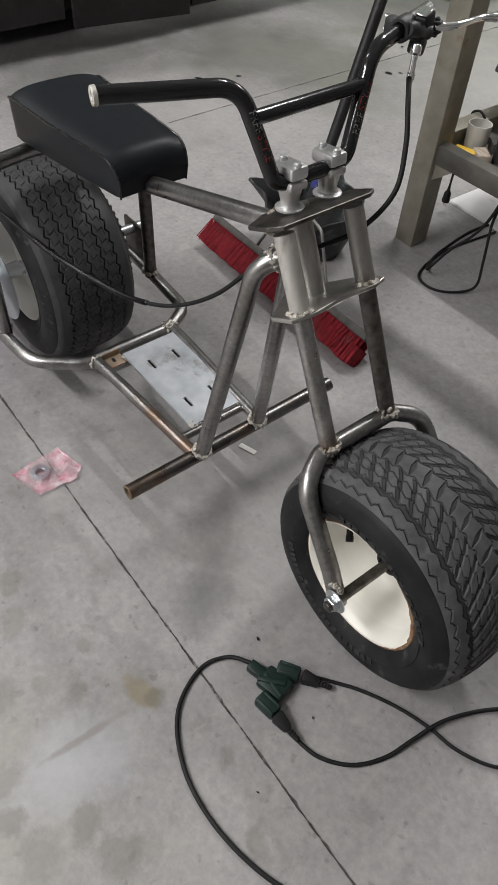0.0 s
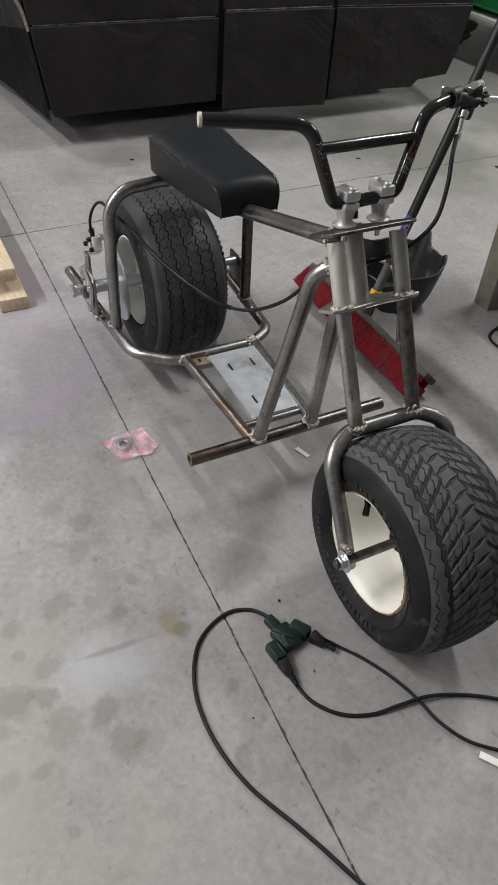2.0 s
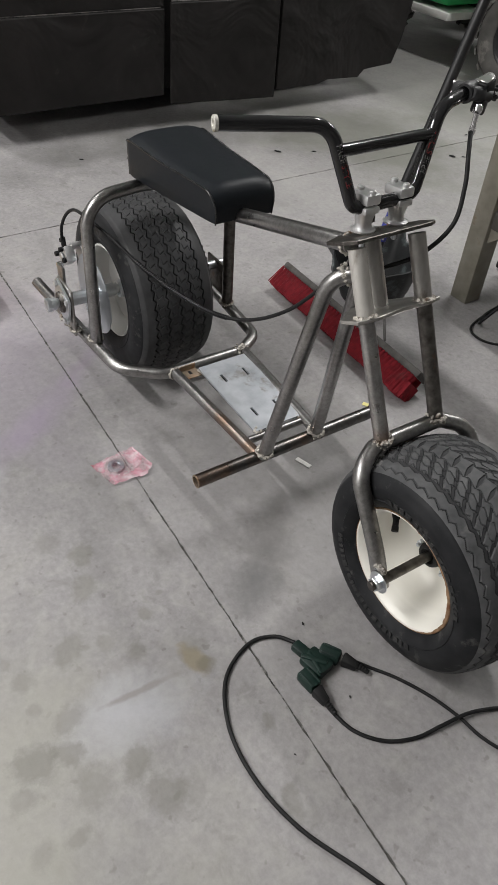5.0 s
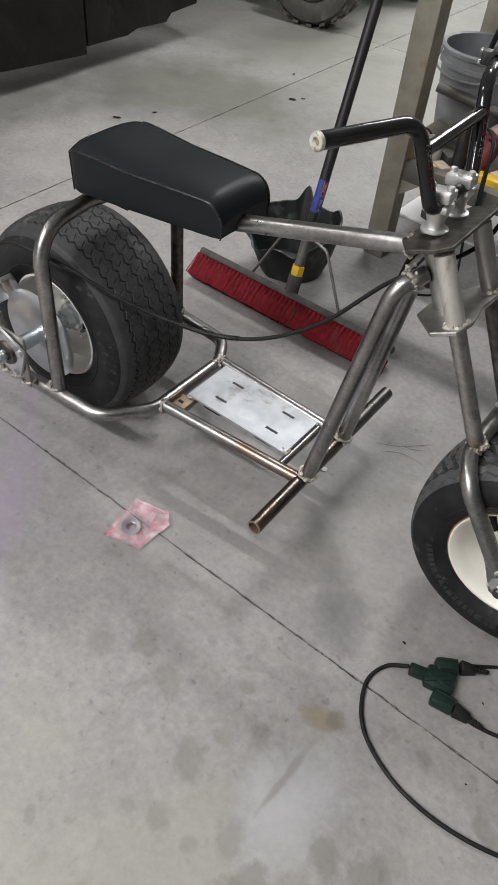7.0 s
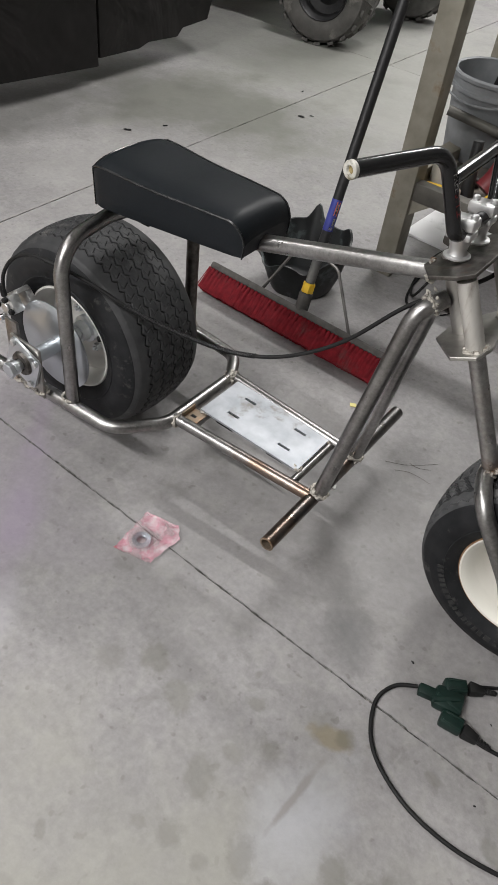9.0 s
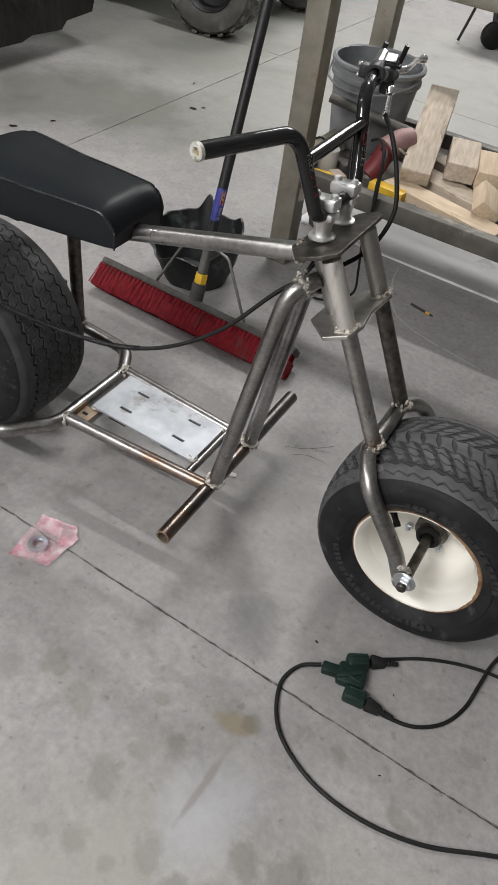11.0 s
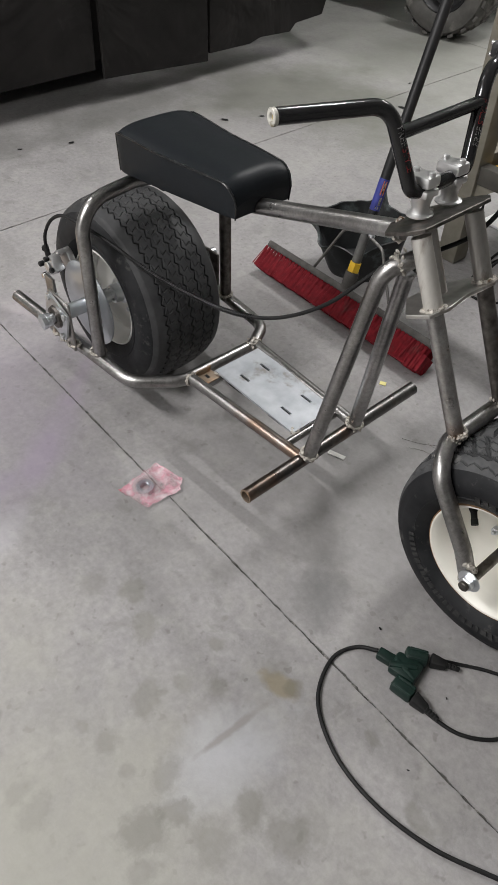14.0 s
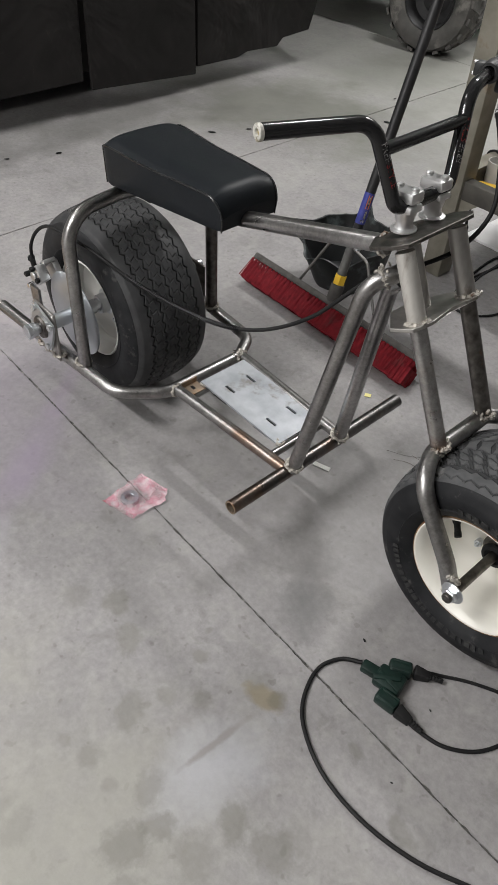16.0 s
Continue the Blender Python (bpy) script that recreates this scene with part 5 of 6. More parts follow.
lathe(bm, [(0.0095, 0.0), (0.021, 0.0), (0.022, 0.003), (0.021, 0.009), (0.012, 0.010), (0.0095, 0.008)], axis_pose((RING_AT.x, RING_AT.y, 0.002), (0.05, -0.04, 1)), 32, closed=True)
part("metal_ring", bm, worn("dull_ring_steel", (0.12, 0.16, 0.18), (0.26, 0.31, 0.34), 0.3, 0.8, 20), bag, "bright metal ring showing through the film")


def scrap(name, x, y, deg, lx, ly, lz, mat, label, category):
    ob = part(name, turned_box((-lx / 2, -ly / 2, 0.001), (lx / 2, ly / 2, 0.001 + lz), x, y, 0, deg, min(lz, ly) * 0.2), mat)
    return tagged(ob, label, category)


scrap("paper_scrap", -0.497, 0.086, 18, 0.046, 0.013, 0.002, PAPER, "thin white strip of paper under the foot-peg bar", "paper")
scrap("paper_scrap", 0.389, -0.002, 36, 0.048, 0.014, 0.003, PAPER, "torn white strip of paper beside the power cord", "paper")
scrap("yellow_chip", -0.609, 0.390, 30, 0.018, 0.014, 0.002, worn("pale_yellow", (0.72, 0.66, 0.25), (0.78, 0.72, 0.3), 0.6), "small yellow paper chip on the floor", "chip")
pen = thing("marker_pen", -0.376, 1.140, 0, "short black pencil stub with a yellow band on the floor", "pencil")
bm = bmesh.new()
rod(bm, (-0.42, 1.150, 0.0045), (0.088, -0.021, 0), 0.0042, 0.062, 12)
part("barrel", bm, BLACK_PLASTIC, pen)
bm = bmesh.new()
rod(bm, (-0.3597, 1.1356, 0.0045), (0.088, -0.021, 0), 0.0043, 0.018, 12)
part("band", bm, YELLOW, pen, "yellow band")
bm = bmesh.new()
lathe(bm, [(0.0042, 0), (0.0015, 0.012), (0.0, 0.013)], axis_pose((-0.3422, 1.1314, 0.0045), (0.088, -0.021, 0)), 12)
part("tip", bm, BLACK_PLASTIC, pen)
bm = bmesh.new()
line = spline([(-0.552, 1.36, 0.0012), (-0.530, 1.25, 0.0012), (-0.470, 1.10, 0.0012), (-0.400, 1.03, 0.0012), (-0.300, 0.992, 0.0012), (-0.186, 0.969, 0.0012), (-0.10, 0.952, 0.0012)], 10)
for p, q in zip(line, line[1:]):
    d = (q - p).normalized().cross(Vector((0, 0, 1))) * 0.0032
    if noise.noise(p * 40) > -0.42:
        bm.faces.new([bm.verts.new(v) for v in (p - d, q - d, q + d, p + d)])
chalk = worn("chalk_dust", (0.34, 0.335, 0.33), (0.47, 0.465, 0.46), 0.9, 0.0, 120)
tagged(part("chalk_mark", bm, chalk, smooth=False), "faint pale chalk line curving over the concrete", "chalk mark", kind="stuff")
bm = bmesh.new()
for p, q, sag in (((-0.430, 0.262), (-0.318, 0.352), 0.010), ((-0.396, 0.250), (-0.300, 0.272), -0.012), ((-0.375, 0.300), (-0.322, 0.318), 0.006)):
    a, b = Vector((*p, 0.0013)), Vector((*q, 0.0013))
    n = (b - a).cross(Vector((0, 0, 1))).normalized() * sag
    sweep(bm, spline([a, a.lerp(b, 0.35) + n, a.lerp(b, 0.7) + n * 0.7, b], 6), 0.00045, 4)
tagged(part("loose_wire", bm, DARK_STEEL), "thin loose wire bristles lying on the concrete", "wire", kind="stuff")
rb = random.Random(21)
for x, y, s in ((-2.35, 1.25, 0.05), (-2.28, 1.42, 0.035), (-1.95, 2.05, 0.05), (-1.92, 2.10, 0.03), (-2.15, 2.35, 0.03), (-2.55, 0.55, 0.04), (-2.62, 0.34, 0.03), (-0.95, 4.1, 0.05), (-0.75, 3.75, 0.05), (0.087, -0.217, 0.008), (0.125, -0.376, 0.008), (-0.095, -0.202, 0.012)):
    bm = bmesh.new()
    bmesh.ops.create_icosphere(bm, subdivisions=2, radius=s * 0.36, matrix=Matrix.Translation((x, y, 0.003)) @ Matrix.Rotation(rb.uniform(0, 3), 4, "Z") @ Matrix.Diagonal((1, 0.45, 0.12, 1)))
    for v in bm.verts:
        v.co += Vector((rb.uniform(-1, 1), rb.uniform(-1, 1), rb.uniform(0, 0.3))) * s * 0.06
        v.co.z = max(v.co.z, 0.0005)
    tagged(part("dirt_crumb", bm, BLACK_MATT), "small dark crumb of dirt on the concrete", "dirt", "dirt crumbs")


# ---- push broom ----
broom = thing("push_broom", -0.93, 0.55, 0, "red-bristled push broom with a black handle leaning behind the bike", "broom")
B0, B1 = Vector((-1.275, 0.562, 0.062)), Vector((-0.562, 0.545, 0.062))
ax = (B1 - B0).normalized()
down = Vector((0, -0.72, -0.69)).normalized()     # the way the bristles point
up2 = ax.cross(down).normalized()
if up2.z < 0:
    up2 = -up2
mB = Matrix((ax, up2, -down)).transposed().to_4x4()
mB.translation = (B0 + B1) / 2
L = (B1 - B0).length
bm = bmesh.new()
box(bm, (-L / 2, -0.031, 0.0), (L / 2, 0.031, 0.022), mB, 0.006, 2)
part("block", bm, BROOM_BLOCK, broom, "dusty black brush block")
rbz = random.Random(5)
bm = bmesh.new()
rows, cols = 7, 48
for i in range(cols):
    for j in range(rows):
        x = -L / 2 + 0.004 + (L - 0.008) * (i + 0.5 * (j % 2)) / cols
        y = -0.027 + 0.054 * j / (rows - 1)
        ln = 0.074 + rbz.uniform(-0.006, 0.004)
        for s in range(18):
            a = rbz.uniform(0, 6.28)
            sx, sy = 0.0036 * math.cos(a), 0.0030 * math.sin(a)
            ex, ey = x + sx * 2.2 + rbz.uniform(-0.006, 0.006), y + sy * 2.0 + rbz.uniform(-0.006, 0.006)
            p0, p1 = mB @ Vector((x + sx, y + sy, 0.001)), mB @ Vector((ex, ey, -ln))
            p1.z = max(p1.z, 0.001)
            d = (p1 - p0).normalized()
            q = d.cross(Vector((0.3, 0.5, 0.8))).normalized() * 0.0013
            r = d.cross(q)
            a4 = [p0 + q, p0 - q * 0.5 + r * 0.87, p0 - q * 0.5 - r * 0.87]
            b4 = [p1 + q, p1 - q * 0.5 + r * 0.87, p1 - q * 0.5 - r * 0.87]
            va, vb = [bm.verts.new(v) for v in a4], [bm.verts.new(v) for v in b4]
            for k in range(3):
                bm.faces.new((va[k], va[(k + 1) % 3], vb[(k + 1) % 3], vb[k]))
            bm.faces.new(vb)
box(bm, (-L / 2 + 0.002, -0.0290, -0.074), (L / 2 - 0.002, 0.0290, -0.022), mB)
br = part("bristles", bm, RED_BRISTLE, broom, "dense red bristles, splayed and dusty at the ends", smooth=False)
br["kind"] = "stuff"
H0 = Vector((-0.925, 0.560, 0.085))
H1 = Vector((-0.934, 0.662, 0.375))
hd = (H1 - H0).normalized()
bm = bmesh.new()
rod(bm, H0 - hd * 0.02, hd, 0.021, 0.075, 20)
part("socket", bm, BROOM_BLOCK, broom)
bm = bmesh.new()
rod(bm, H0 + hd * 0.055, hd, 0.0195, 0.030, 6)
part("collar", bm, YELLOW, broom, "yellow plastic collar")
bm = bmesh.new()
rod(bm, H0 + hd * 0.085, hd, 0.0145, 0.10, 18)
part("ferrule", bm, worn("grey_ferrule", (0.10, 0.10, 0.10), (0.18, 0.18, 0.17), 0.5, 0.4), broom)
bm = sweep(bmesh.new(), [H0 + hd * 0.18, H0 + hd * 1.52], 0.0150, 18)
stick = part("handle", bm, worn("black_handle_paint", (0.010, 0.010, 0.011), (0.02, 0.02, 0.021), 0.34, 0.0, 20, (0.32, 0.31, 0.30), 70, 0.74), broom, "black painted handle with chips")
bm = sweep(bmesh.new(), [H0 + hd * 0.245, H0 + hd * 0.335], 0.0154, 18)
part("label_wrap", bm, BLUE, stick, "blue label wrapped round the handle")
face = Vector((0.75, -0.66, 0.1))
face = (face - hd * face.dot(hd)).normalized()
sd = hd.cross(face)
for u0, u1, v0, v1, mat in ((0.290, 0.330, -0.004, 0.007, ORANGE), (0.262, 0.284, 0.000, 0.007, WHITE_PRINT), (0.250, 0.258, -0.005, 0.006, WHITE_PRINT), (0.296, 0.324, -0.001, 0.004, WHITE_PRINT)):
    bm = bmesh.new()
    q = [H0 + hd * u + (face * 0.0158 + sd * v).normalized() * (0.0158 if mat is ORANGE else 0.0161) for u, v in ((u0, v0), (u1, v0), (u1, v1), (u0, v1))]
    bm.faces.new([bm.verts.new(v) for v in q])
    bmesh.ops.recalc_face_normals(bm, faces=list(bm.faces))
    part("label_print", bm, mat, stick)
for sgn in (-1, 1):
    a = H0 + hd * 0.175
    b = mB @ Vector((sgn * 0.165, 0.0, 0.024))
    bend = a.lerp(b, 0.28) + Vector((sgn * 0.03, 0, 0.035))
    part("brace", tube([a, bend, b], 0.0045, 0.03, 10), worn("dull_wire", (0.16, 0.155, 0.15), (0.28, 0.27, 0.26), 0.4, 0.8), broom, "bent steel brace rod")
bm = bmesh.new()
rod(bm, H0 + hd * 0.175 - ax * 0.03, ax, 0.0055, 0.06, 10)
hexnut(bm, H0 + hd * 0.175 + ax * 0.022, ax, 0.009, 0.008)
part("brace_bolt", bm, ZINC, broom)

# torn black tub behind the broom
tub = thing("rubber_tub", -1.10, 0.86, 0, "dusty torn black rubber tub standing on the floor", "tub")
bm = bmesh.new()
SEG = 112
levels = [(0.100, 0.0), (0.108, 0.012), (0.118, 0.045), (0.126, 0.07), (0.134, 0.10), (0.142, 0.13), (0.147, 0.15), (0.150, 0.165)]
C = Vector((-1.080, 0.795, 0))


def tub_point(k, r, h, inset=0.0):
    a = 2 * math.pi * k / SEG
    torn = 0.0
    flare = 0.0
    for a0, up, out, w in ((3.55, 0.0, 0.085, 0.16), (4.35, -0.055, 0.012, 0.45), (1.95, 0.05, 0.02, 0.14), (0.95, 0.03, 0.0, 0.2), (5.3, -0.05, -0.012, 0.35)):
        d = (a - a0 + math.pi) % (2 * math.pi) - math.pi
        g = math.exp(-(d / w) ** 2)
        torn += up * g
        flare += out * g
    k2 = h / 0.165
    rr = r + flare * k2 * k2 + (0.006 * noise.noise(Vector((math.cos(a) * 2, math.sin(a) * 2, h * 9))) + 0.006 * noise.noise(Vector((math.cos(a) * 5, math.sin(a) * 5, h * 4))) * k2) - inset
    return Vector((C.x + math.cos(a) * rr, C.y + math.sin(a) * rr, h + torn * k2 * k2))


outer = [[bm.verts.new(tub_point(k, r, h)) for k in range(SEG)] for r, h in levels]
inner = [[bm.verts.new(tub_point(k, r, max(h, 0.010), 0.007)) for k in range(SEG)] for r, h in levels[::-1]]
allr = outer + inner
for a, b in zip(allr, allr[1:]):
    for k in range(SEG):
        bm.faces.new((a[k], a[(k + 1) % SEG], b[(k + 1) % SEG], b[k]))
bm.faces.new(outer[0][::-1])
bm.faces.new(inner[-1])
DUSTY = worn("dusty_black_rubber", (0.008, 0.0085, 0.009), (0.022, 0.024, 0.025), 0.38, 0.0, 14, (0.07, 0.085, 0.085), 11, 0.58, 0.6)
part("shell", bm, DUSTY, tub)


# ---- work table with its shelf ----
table = thing("work_table", -0.92, 1.11, 0, "weathered square-tube steel work table with a low shelf", "table")


RAIL_DARK = worn("half_scorched_steel", (0.05, 0.048, 0.045), (0.17, 0.16, 0.14), 0.5, 0.4, 7, (0.30, 0.28, 0.24), 3.2, 0.52)


def square_tube(name, lo, hi, mat, label=""):
    bm = bmesh.new()
    box(bm, lo, hi, None, 0.005, 2)
    return part(name, bm, mat, table, label)


for x, y in ((-0.956, 1.068), (-1.01, 1.76), (1.35, 1.068), (1.35, 1.76)):
    square_tube("leg", (x, y, 0.0), (x + 0.074, y + 0.076, 0.90), TABLE_STEEL, "square steel table leg")
square_tube("shelf_rail", (-0.893, 1.080, 0.285), (1.35, 1.125, 0.345), RAIL_DARK, "scorched steel shelf rail")
square_tube("shelf_rail", (-0.938, 1.780, 0.285), (1.35, 1.825, 0.352), TABLE_DARK)
square_tube("end_rail", (-0.965, 1.150, 0.285), (-0.905, 1.760, 0.352), TABLE_STEEL)
square_tube("top_rail", (-0.975, 1.068, 0.90), (1.432, 1.150, 0.95), TABLE_STEEL)
square_tube("top_rail", (-1.02, 1.760, 0.90), (1.432, 1.842, 0.95), TABLE_STEEL)
bm = bmesh.new()
g = [bm.verts.new(v) for v in ((-0.893, 1.085, 0.285), (-0.893, 1.085, 0.225), (-0.815, 1.085, 0.285), (-0.893, 1.091, 0.285), (-0.893, 1.091, 0.225), (-0.815, 1.091, 0.285))]
for f in ((0, 1, 2), (5, 4, 3), (0, 3, 4, 1), (1, 4, 5, 2), (2, 5, 3, 0)):
    bm.faces.new([g[i] for i in f])
part("gusset", bm, TABLE_STEEL, table, smooth=False)
bm = bmesh.new()
box(bm, (-0.90, 1.127, 0.296), (1.35, 1.778, 0.302), None, 0.001)
part("shelf_sheet", bm, worn("dirty_shelf_steel", (0.10, 0.09, 0.08), (0.22, 0.20, 0.18), 0.6, 0.4, 10, (0.30, 0.26, 0.20), 6, 0.55), table)

sheet = part("floor_sheet", turned_box((-0.50, -0.365, 0.0), (1.4, 0.30, 0.010), -0.5, 1.755, 0, -1.2, 0.002), worn("pale_sheet", (0.74, 0.735, 0.74), (0.84, 0.835, 0.84), 0.5, 0.0, 5, (0.58, 0.575, 0.575), 6, 0.56))
tagged(sheet, "pale flat sheet lying on the floor under the table", "sheet")

SH = 0.302
pail = thing("bucket", -0.888, 1.585, SH, "grey plastic bucket with black sticks on the table shelf", "bucket")
bm = bmesh.new()
mp = Matrix.Translation((-0.888, 1.588, SH))
lathe(bm, [(0.0, 0.0), (0.122, 0.0), (0.126, 0.006), (0.151, 0.205), (0.154, 0.222), (0.161, 0.224), (0.161, 0.236), (0.156, 0.240), (0.157, 0.262), (0.166, 0.266), (0.167, 0.276), (0.160, 0.282), (0.152, 0.278), (0.148, 0.21), (0.122, 0.010), (0.0, 0.010)], mp, 56)
part("shell", bm, GREY_PLASTIC, pail)
bm = sweep(bmesh.new(), spline([(-1.05, 1.56, 0.55), (-1.02, 1.47, 0.52), (-0.93, 1.425, 0.505), (-0.82, 1.43, 0.515), (-0.745, 1.50, 0.54), (-0.722, 1.575, 0.555)], 8), 0.004, 8)
part("bail", bm, GREY_PLASTIC, pail)
for a, b in (((-0.945, 1.62, 0.32), (-0.885, 1.60, 0.635)), ((-0.895, 1.66, 0.32), (-0.808, 1.60, 0.645))):
    st = part("tool_stick", sweep(bmesh.new(), [Vector(a), Vector(b)], 0.009, 12), BLACK_PLASTIC)
    tagged(st, "black stick standing in the grey bucket", "stick", "sticks in the bucket")
pp = part("pipe", tube([(-0.965, 1.395, 0.478), (-0.66, 1.44, 0.435)], 0.0165, 0, 18, hollow=0.013), TABLE_DARK)
tagged(pp, "dark steel pipe lying against the bucket", "pipe")

# grinder
gr = thing("angle_grinder", -0.72, 1.26, SH, "worn red angle grinder with a black handle on the shelf", "power tool")
bm = sweep(bmesh.new(), spline([(-0.762, 1.232, 0.300), (-0.768, 1.236, 0.35), (-0.775, 1.243, 0.41), (-0.782, 1.25, 0.470)], 6), lambda t: 0.024 - 0.007 * t, 18)
part("handle", bm, BLACK_PLASTIC, gr, "black moulded handle")
bm = sweep(bmesh.new(), spline([(-0.72, 1.26, 0.325), (-0.705, 1.285, 0.36), (-0.70, 1.32, 0.40)], 6), lambda t: 0.036 - 0.004 * t, 20)
part("motor_housing", bm, RED, gr, "dirty red housing")
bm = sweep(bmesh.new(), spline([(-0.70, 1.32, 0.40), (-0.675, 1.36, 0.425), (-0.655, 1.40, 0.43)], 6), lambda t: 0.042 - 0.006 * t, 20)
part("gear_head", bm, PINK_GREY, gr)
bm = bmesh.new()
lathe(bm, [(0, 0), (0.05, 0), (0.052, 0.004), (0.05, 0.008), (0, 0.008)], axis_pose((-0.66, 1.35, 0.385), (0.2, 0.6, 0.7)), 28)
part("guard", bm, TABLE_STEEL, gr)
yl = part("spirit_level", turned_box((-0.062, -0.022, 0), (0.062, 0.022, 0.036), -0.625, 1.205, SH, -6, 0.004), YELLOW)
tagged(yl, "short yellow plastic block on the shelf rail", "tool")
fit = thing("brass_fitting", -0.05, 1.55, 0.01, "small dull brass pipe fitting on the pale sheet", "fitting")
BRASS = worn("dull_brass", (0.42, 0.30, 0.13), (0.58, 0.44, 0.22), 0.35, 0.9, 60, (0.25, 0.17, 0.08), 40, 0.55)
bm = bmesh.new()
rod(bm, (-0.045, 1.515, 0.024), (-0.2, 1, 0), 0.011, 0.030, 16)
rod(bm, (-0.051, 1.545, 0.024), (-0.2, 1, 0), 0.008, 0.035, 16)
part("barrel", bm, BRASS, fit)
bm = bmesh.new()
hexnut(bm, (-0.049, 1.535, 0.024), (-0.2, 1, 0), 0.0145, 0.014)
part("nut", bm, BRASS, fit)
# simple cup shape put in place of a crumpled whitish rag
bm = bmesh.new()
lathe(bm, [(0, 0), (0.03, 0), (0.034, 0.01), (0.036, 0.075), (0.033, 0.075), (0.031, 0.012), (0, 0.012)], Matrix.Translation((-0.868, 1.24, SH)) , 24)
tagged(part("cup", bm, WHITE_PAINT), "small white cup shape standing in for a crumpled rag on the dirty shelf", "cup")
for x, y, d, lx, ly, lz, mat, lab in ((-0.845, 1.165, 15, 0.07, 0.03, 0.025, YELLOW, "yellow plastic clip on the shelf"), (-0.80, 1.30, 50, 0.09, 0.05, 0.03, BROOM_BLOCK, "dark dusty block among shelf clutter"), (-0.855, 1.33, -20, 0.11, 0.06, 0.02, TABLE_DARK, "dark steel offcut among shelf clutter"), (-0.80, 1.185, -35, 0.06, 0.04, 0.03, WOOD_OLD, "small brown wood offcut on the shelf"), (-0.53, 1.16, 10, 0.05, 0.03, 0.022, BLACK_PLASTIC, "small black plastic clamp on the shelf")):
    tagged(part("offcut", turned_box((-lx / 2, -ly / 2, 0), (lx / 2, ly / 2, lz), x, y, SH, d, 0.004), mat), lab, "offcut")


def beam(a, b, width, thick, mat, label, twist=0.0):
    """A sawn timber from a to b with broken edges and slightly uneven faces."""
    a, b = Vector(a), Vector(b)
    d = (b - a).normalized()
    s = d.cross(Vector((0, 0, 1))).normalized()
    u = s.cross(d)
    if twist:
        q = Matrix.Rotation(radians(twist), 3, d)
        s, u = q @ s, q @ u
    m = Matrix((d, s, u)).transposed().to_4x4()
    m.translation = (a + b) / 2
    n = (b - a).length
    bm = bmesh.new()
    box(bm, (-n / 2, -width / 2, -thick / 2), (n / 2, width / 2, thick / 2), None, 0.003, 2)
    for v in bm.verts:
        v.co += Vector((rb.uniform(-1, 1), rb.uniform(-1, 1), rb.uniform(-1, 1))) * 0.0012
    ob = part("timber_offcut", bm, mat)
    ob.matrix_basis = m
    return tagged(ob, label, "timber", "timber offcuts")


beam((-0.645, 1.275, 0.320), (-0.230, 1.165, 0.320), 0.085, 0.036, WOOD, "long sawn pine offcut along the shelf rail")
beam((-0.595, 1.41, 0.325), (-0.275, 1.29, 0.325), 0.095, 0.044, WOOD_OLD, "brown weathered timber offcut on the shelf")
beam((-0.575, 1.57, 0.325), (-0.30, 1.46, 0.325), 0.10, 0.044, WOOD_OLD, "grey weathered timber offcut on the shelf")
beam((-0.572, 1.280, 0.362), (-0.662, 1.690, 0.510), 0.100, 0.052, WOOD_OLD, "thick grey timber offcut leaning over the pile")
beam((-0.452, 1.385, 0.380), (-0.500, 1.555, 0.405), 0.100, 0.062, WOOD_OLD, "short weathered block on the timber pile")
beam((-0.348, 1.385, 0.385), (-0.392, 1.525, 0.405), 0.095, 0.060, WOOD, "fresh pale pine block on the timber pile")
beam((-0.298, 1.225, 0.352), (-0.335, 1.330, 0.378), 0.085, 0.050, WOOD, "wedge-shaped pine offcut on the pile", 32)
wrap = thing("cardboard_box", -0.22, 1.56, SH, "crushed open brown cardboard box on the shelf", "box")
CARD = worn("dusty_card", (0.34, 0.295, 0.245), (0.47, 0.42, 0.355), 0.75, 0.0, 8, (0.26, 0.225, 0.19), 5, 0.60)


def card_sheet(name, p, u, v, label=""):
    """A crumpled sheet of card from the corner p along u and v."""
    p, u, v = Vector(p), Vector(u), Vector(v)
    n = u.cross(v).normalized()
    bm = bmesh.new()
    g = [[bm.verts.new(p + u * (i / 10) + v * (j / 10) + n * 0.016 * noise.noise((p + u * (i / 10) + v * (j / 10)) * 9)) for j in range(11)] for i in range(11)]
    for i in range(10):
        for j in range(10):
            bm.faces.new((g[i][j], g[i + 1][j], g[i + 1][j + 1], g[i][j + 1]))
    bmesh.ops.solidify(bm, geom=list(bm.faces), thickness=0.004)
    return part(name, bm, CARD, wrap, label)


card_sheet("base", (-0.31, 1.42, SH + 0.016), (0.30, 0, 0), (0, 0.30, 0))
card_sheet("side", (-0.31, 1.42, SH + 0.012), (0.30, 0, 0), (0.0, -0.015, 0.135))
card_sheet("side", (-0.01, 1.42, SH + 0.012), (0, 0.30, 0), (0.015, 0, 0.16))
card_sheet("side", (-0.31, 1.72, SH + 0.012), (0.30, 0, 0), (0, 0.01, 0.17))
card_sheet("side", (-0.31, 1.42, SH + 0.012), (0, 0.30, 0), (-0.02, 0, 0.15))
card_sheet("flap", (-0.31, 1.40, SH + 0.150), (0.29, 0, 0.01), (0.03, 0.16, 0.035), "bent flap")
card_sheet("flap", (-0.335, 1.44, SH + 0.165), (0, 0.26, 0.01), (0.12, 0.0, 0.06), "bent flap")
tool = thing("tool_case", -0.12, 1.25, SH, "dark green plastic tool case on the shelf", "tool case")
bm = bmesh.new()
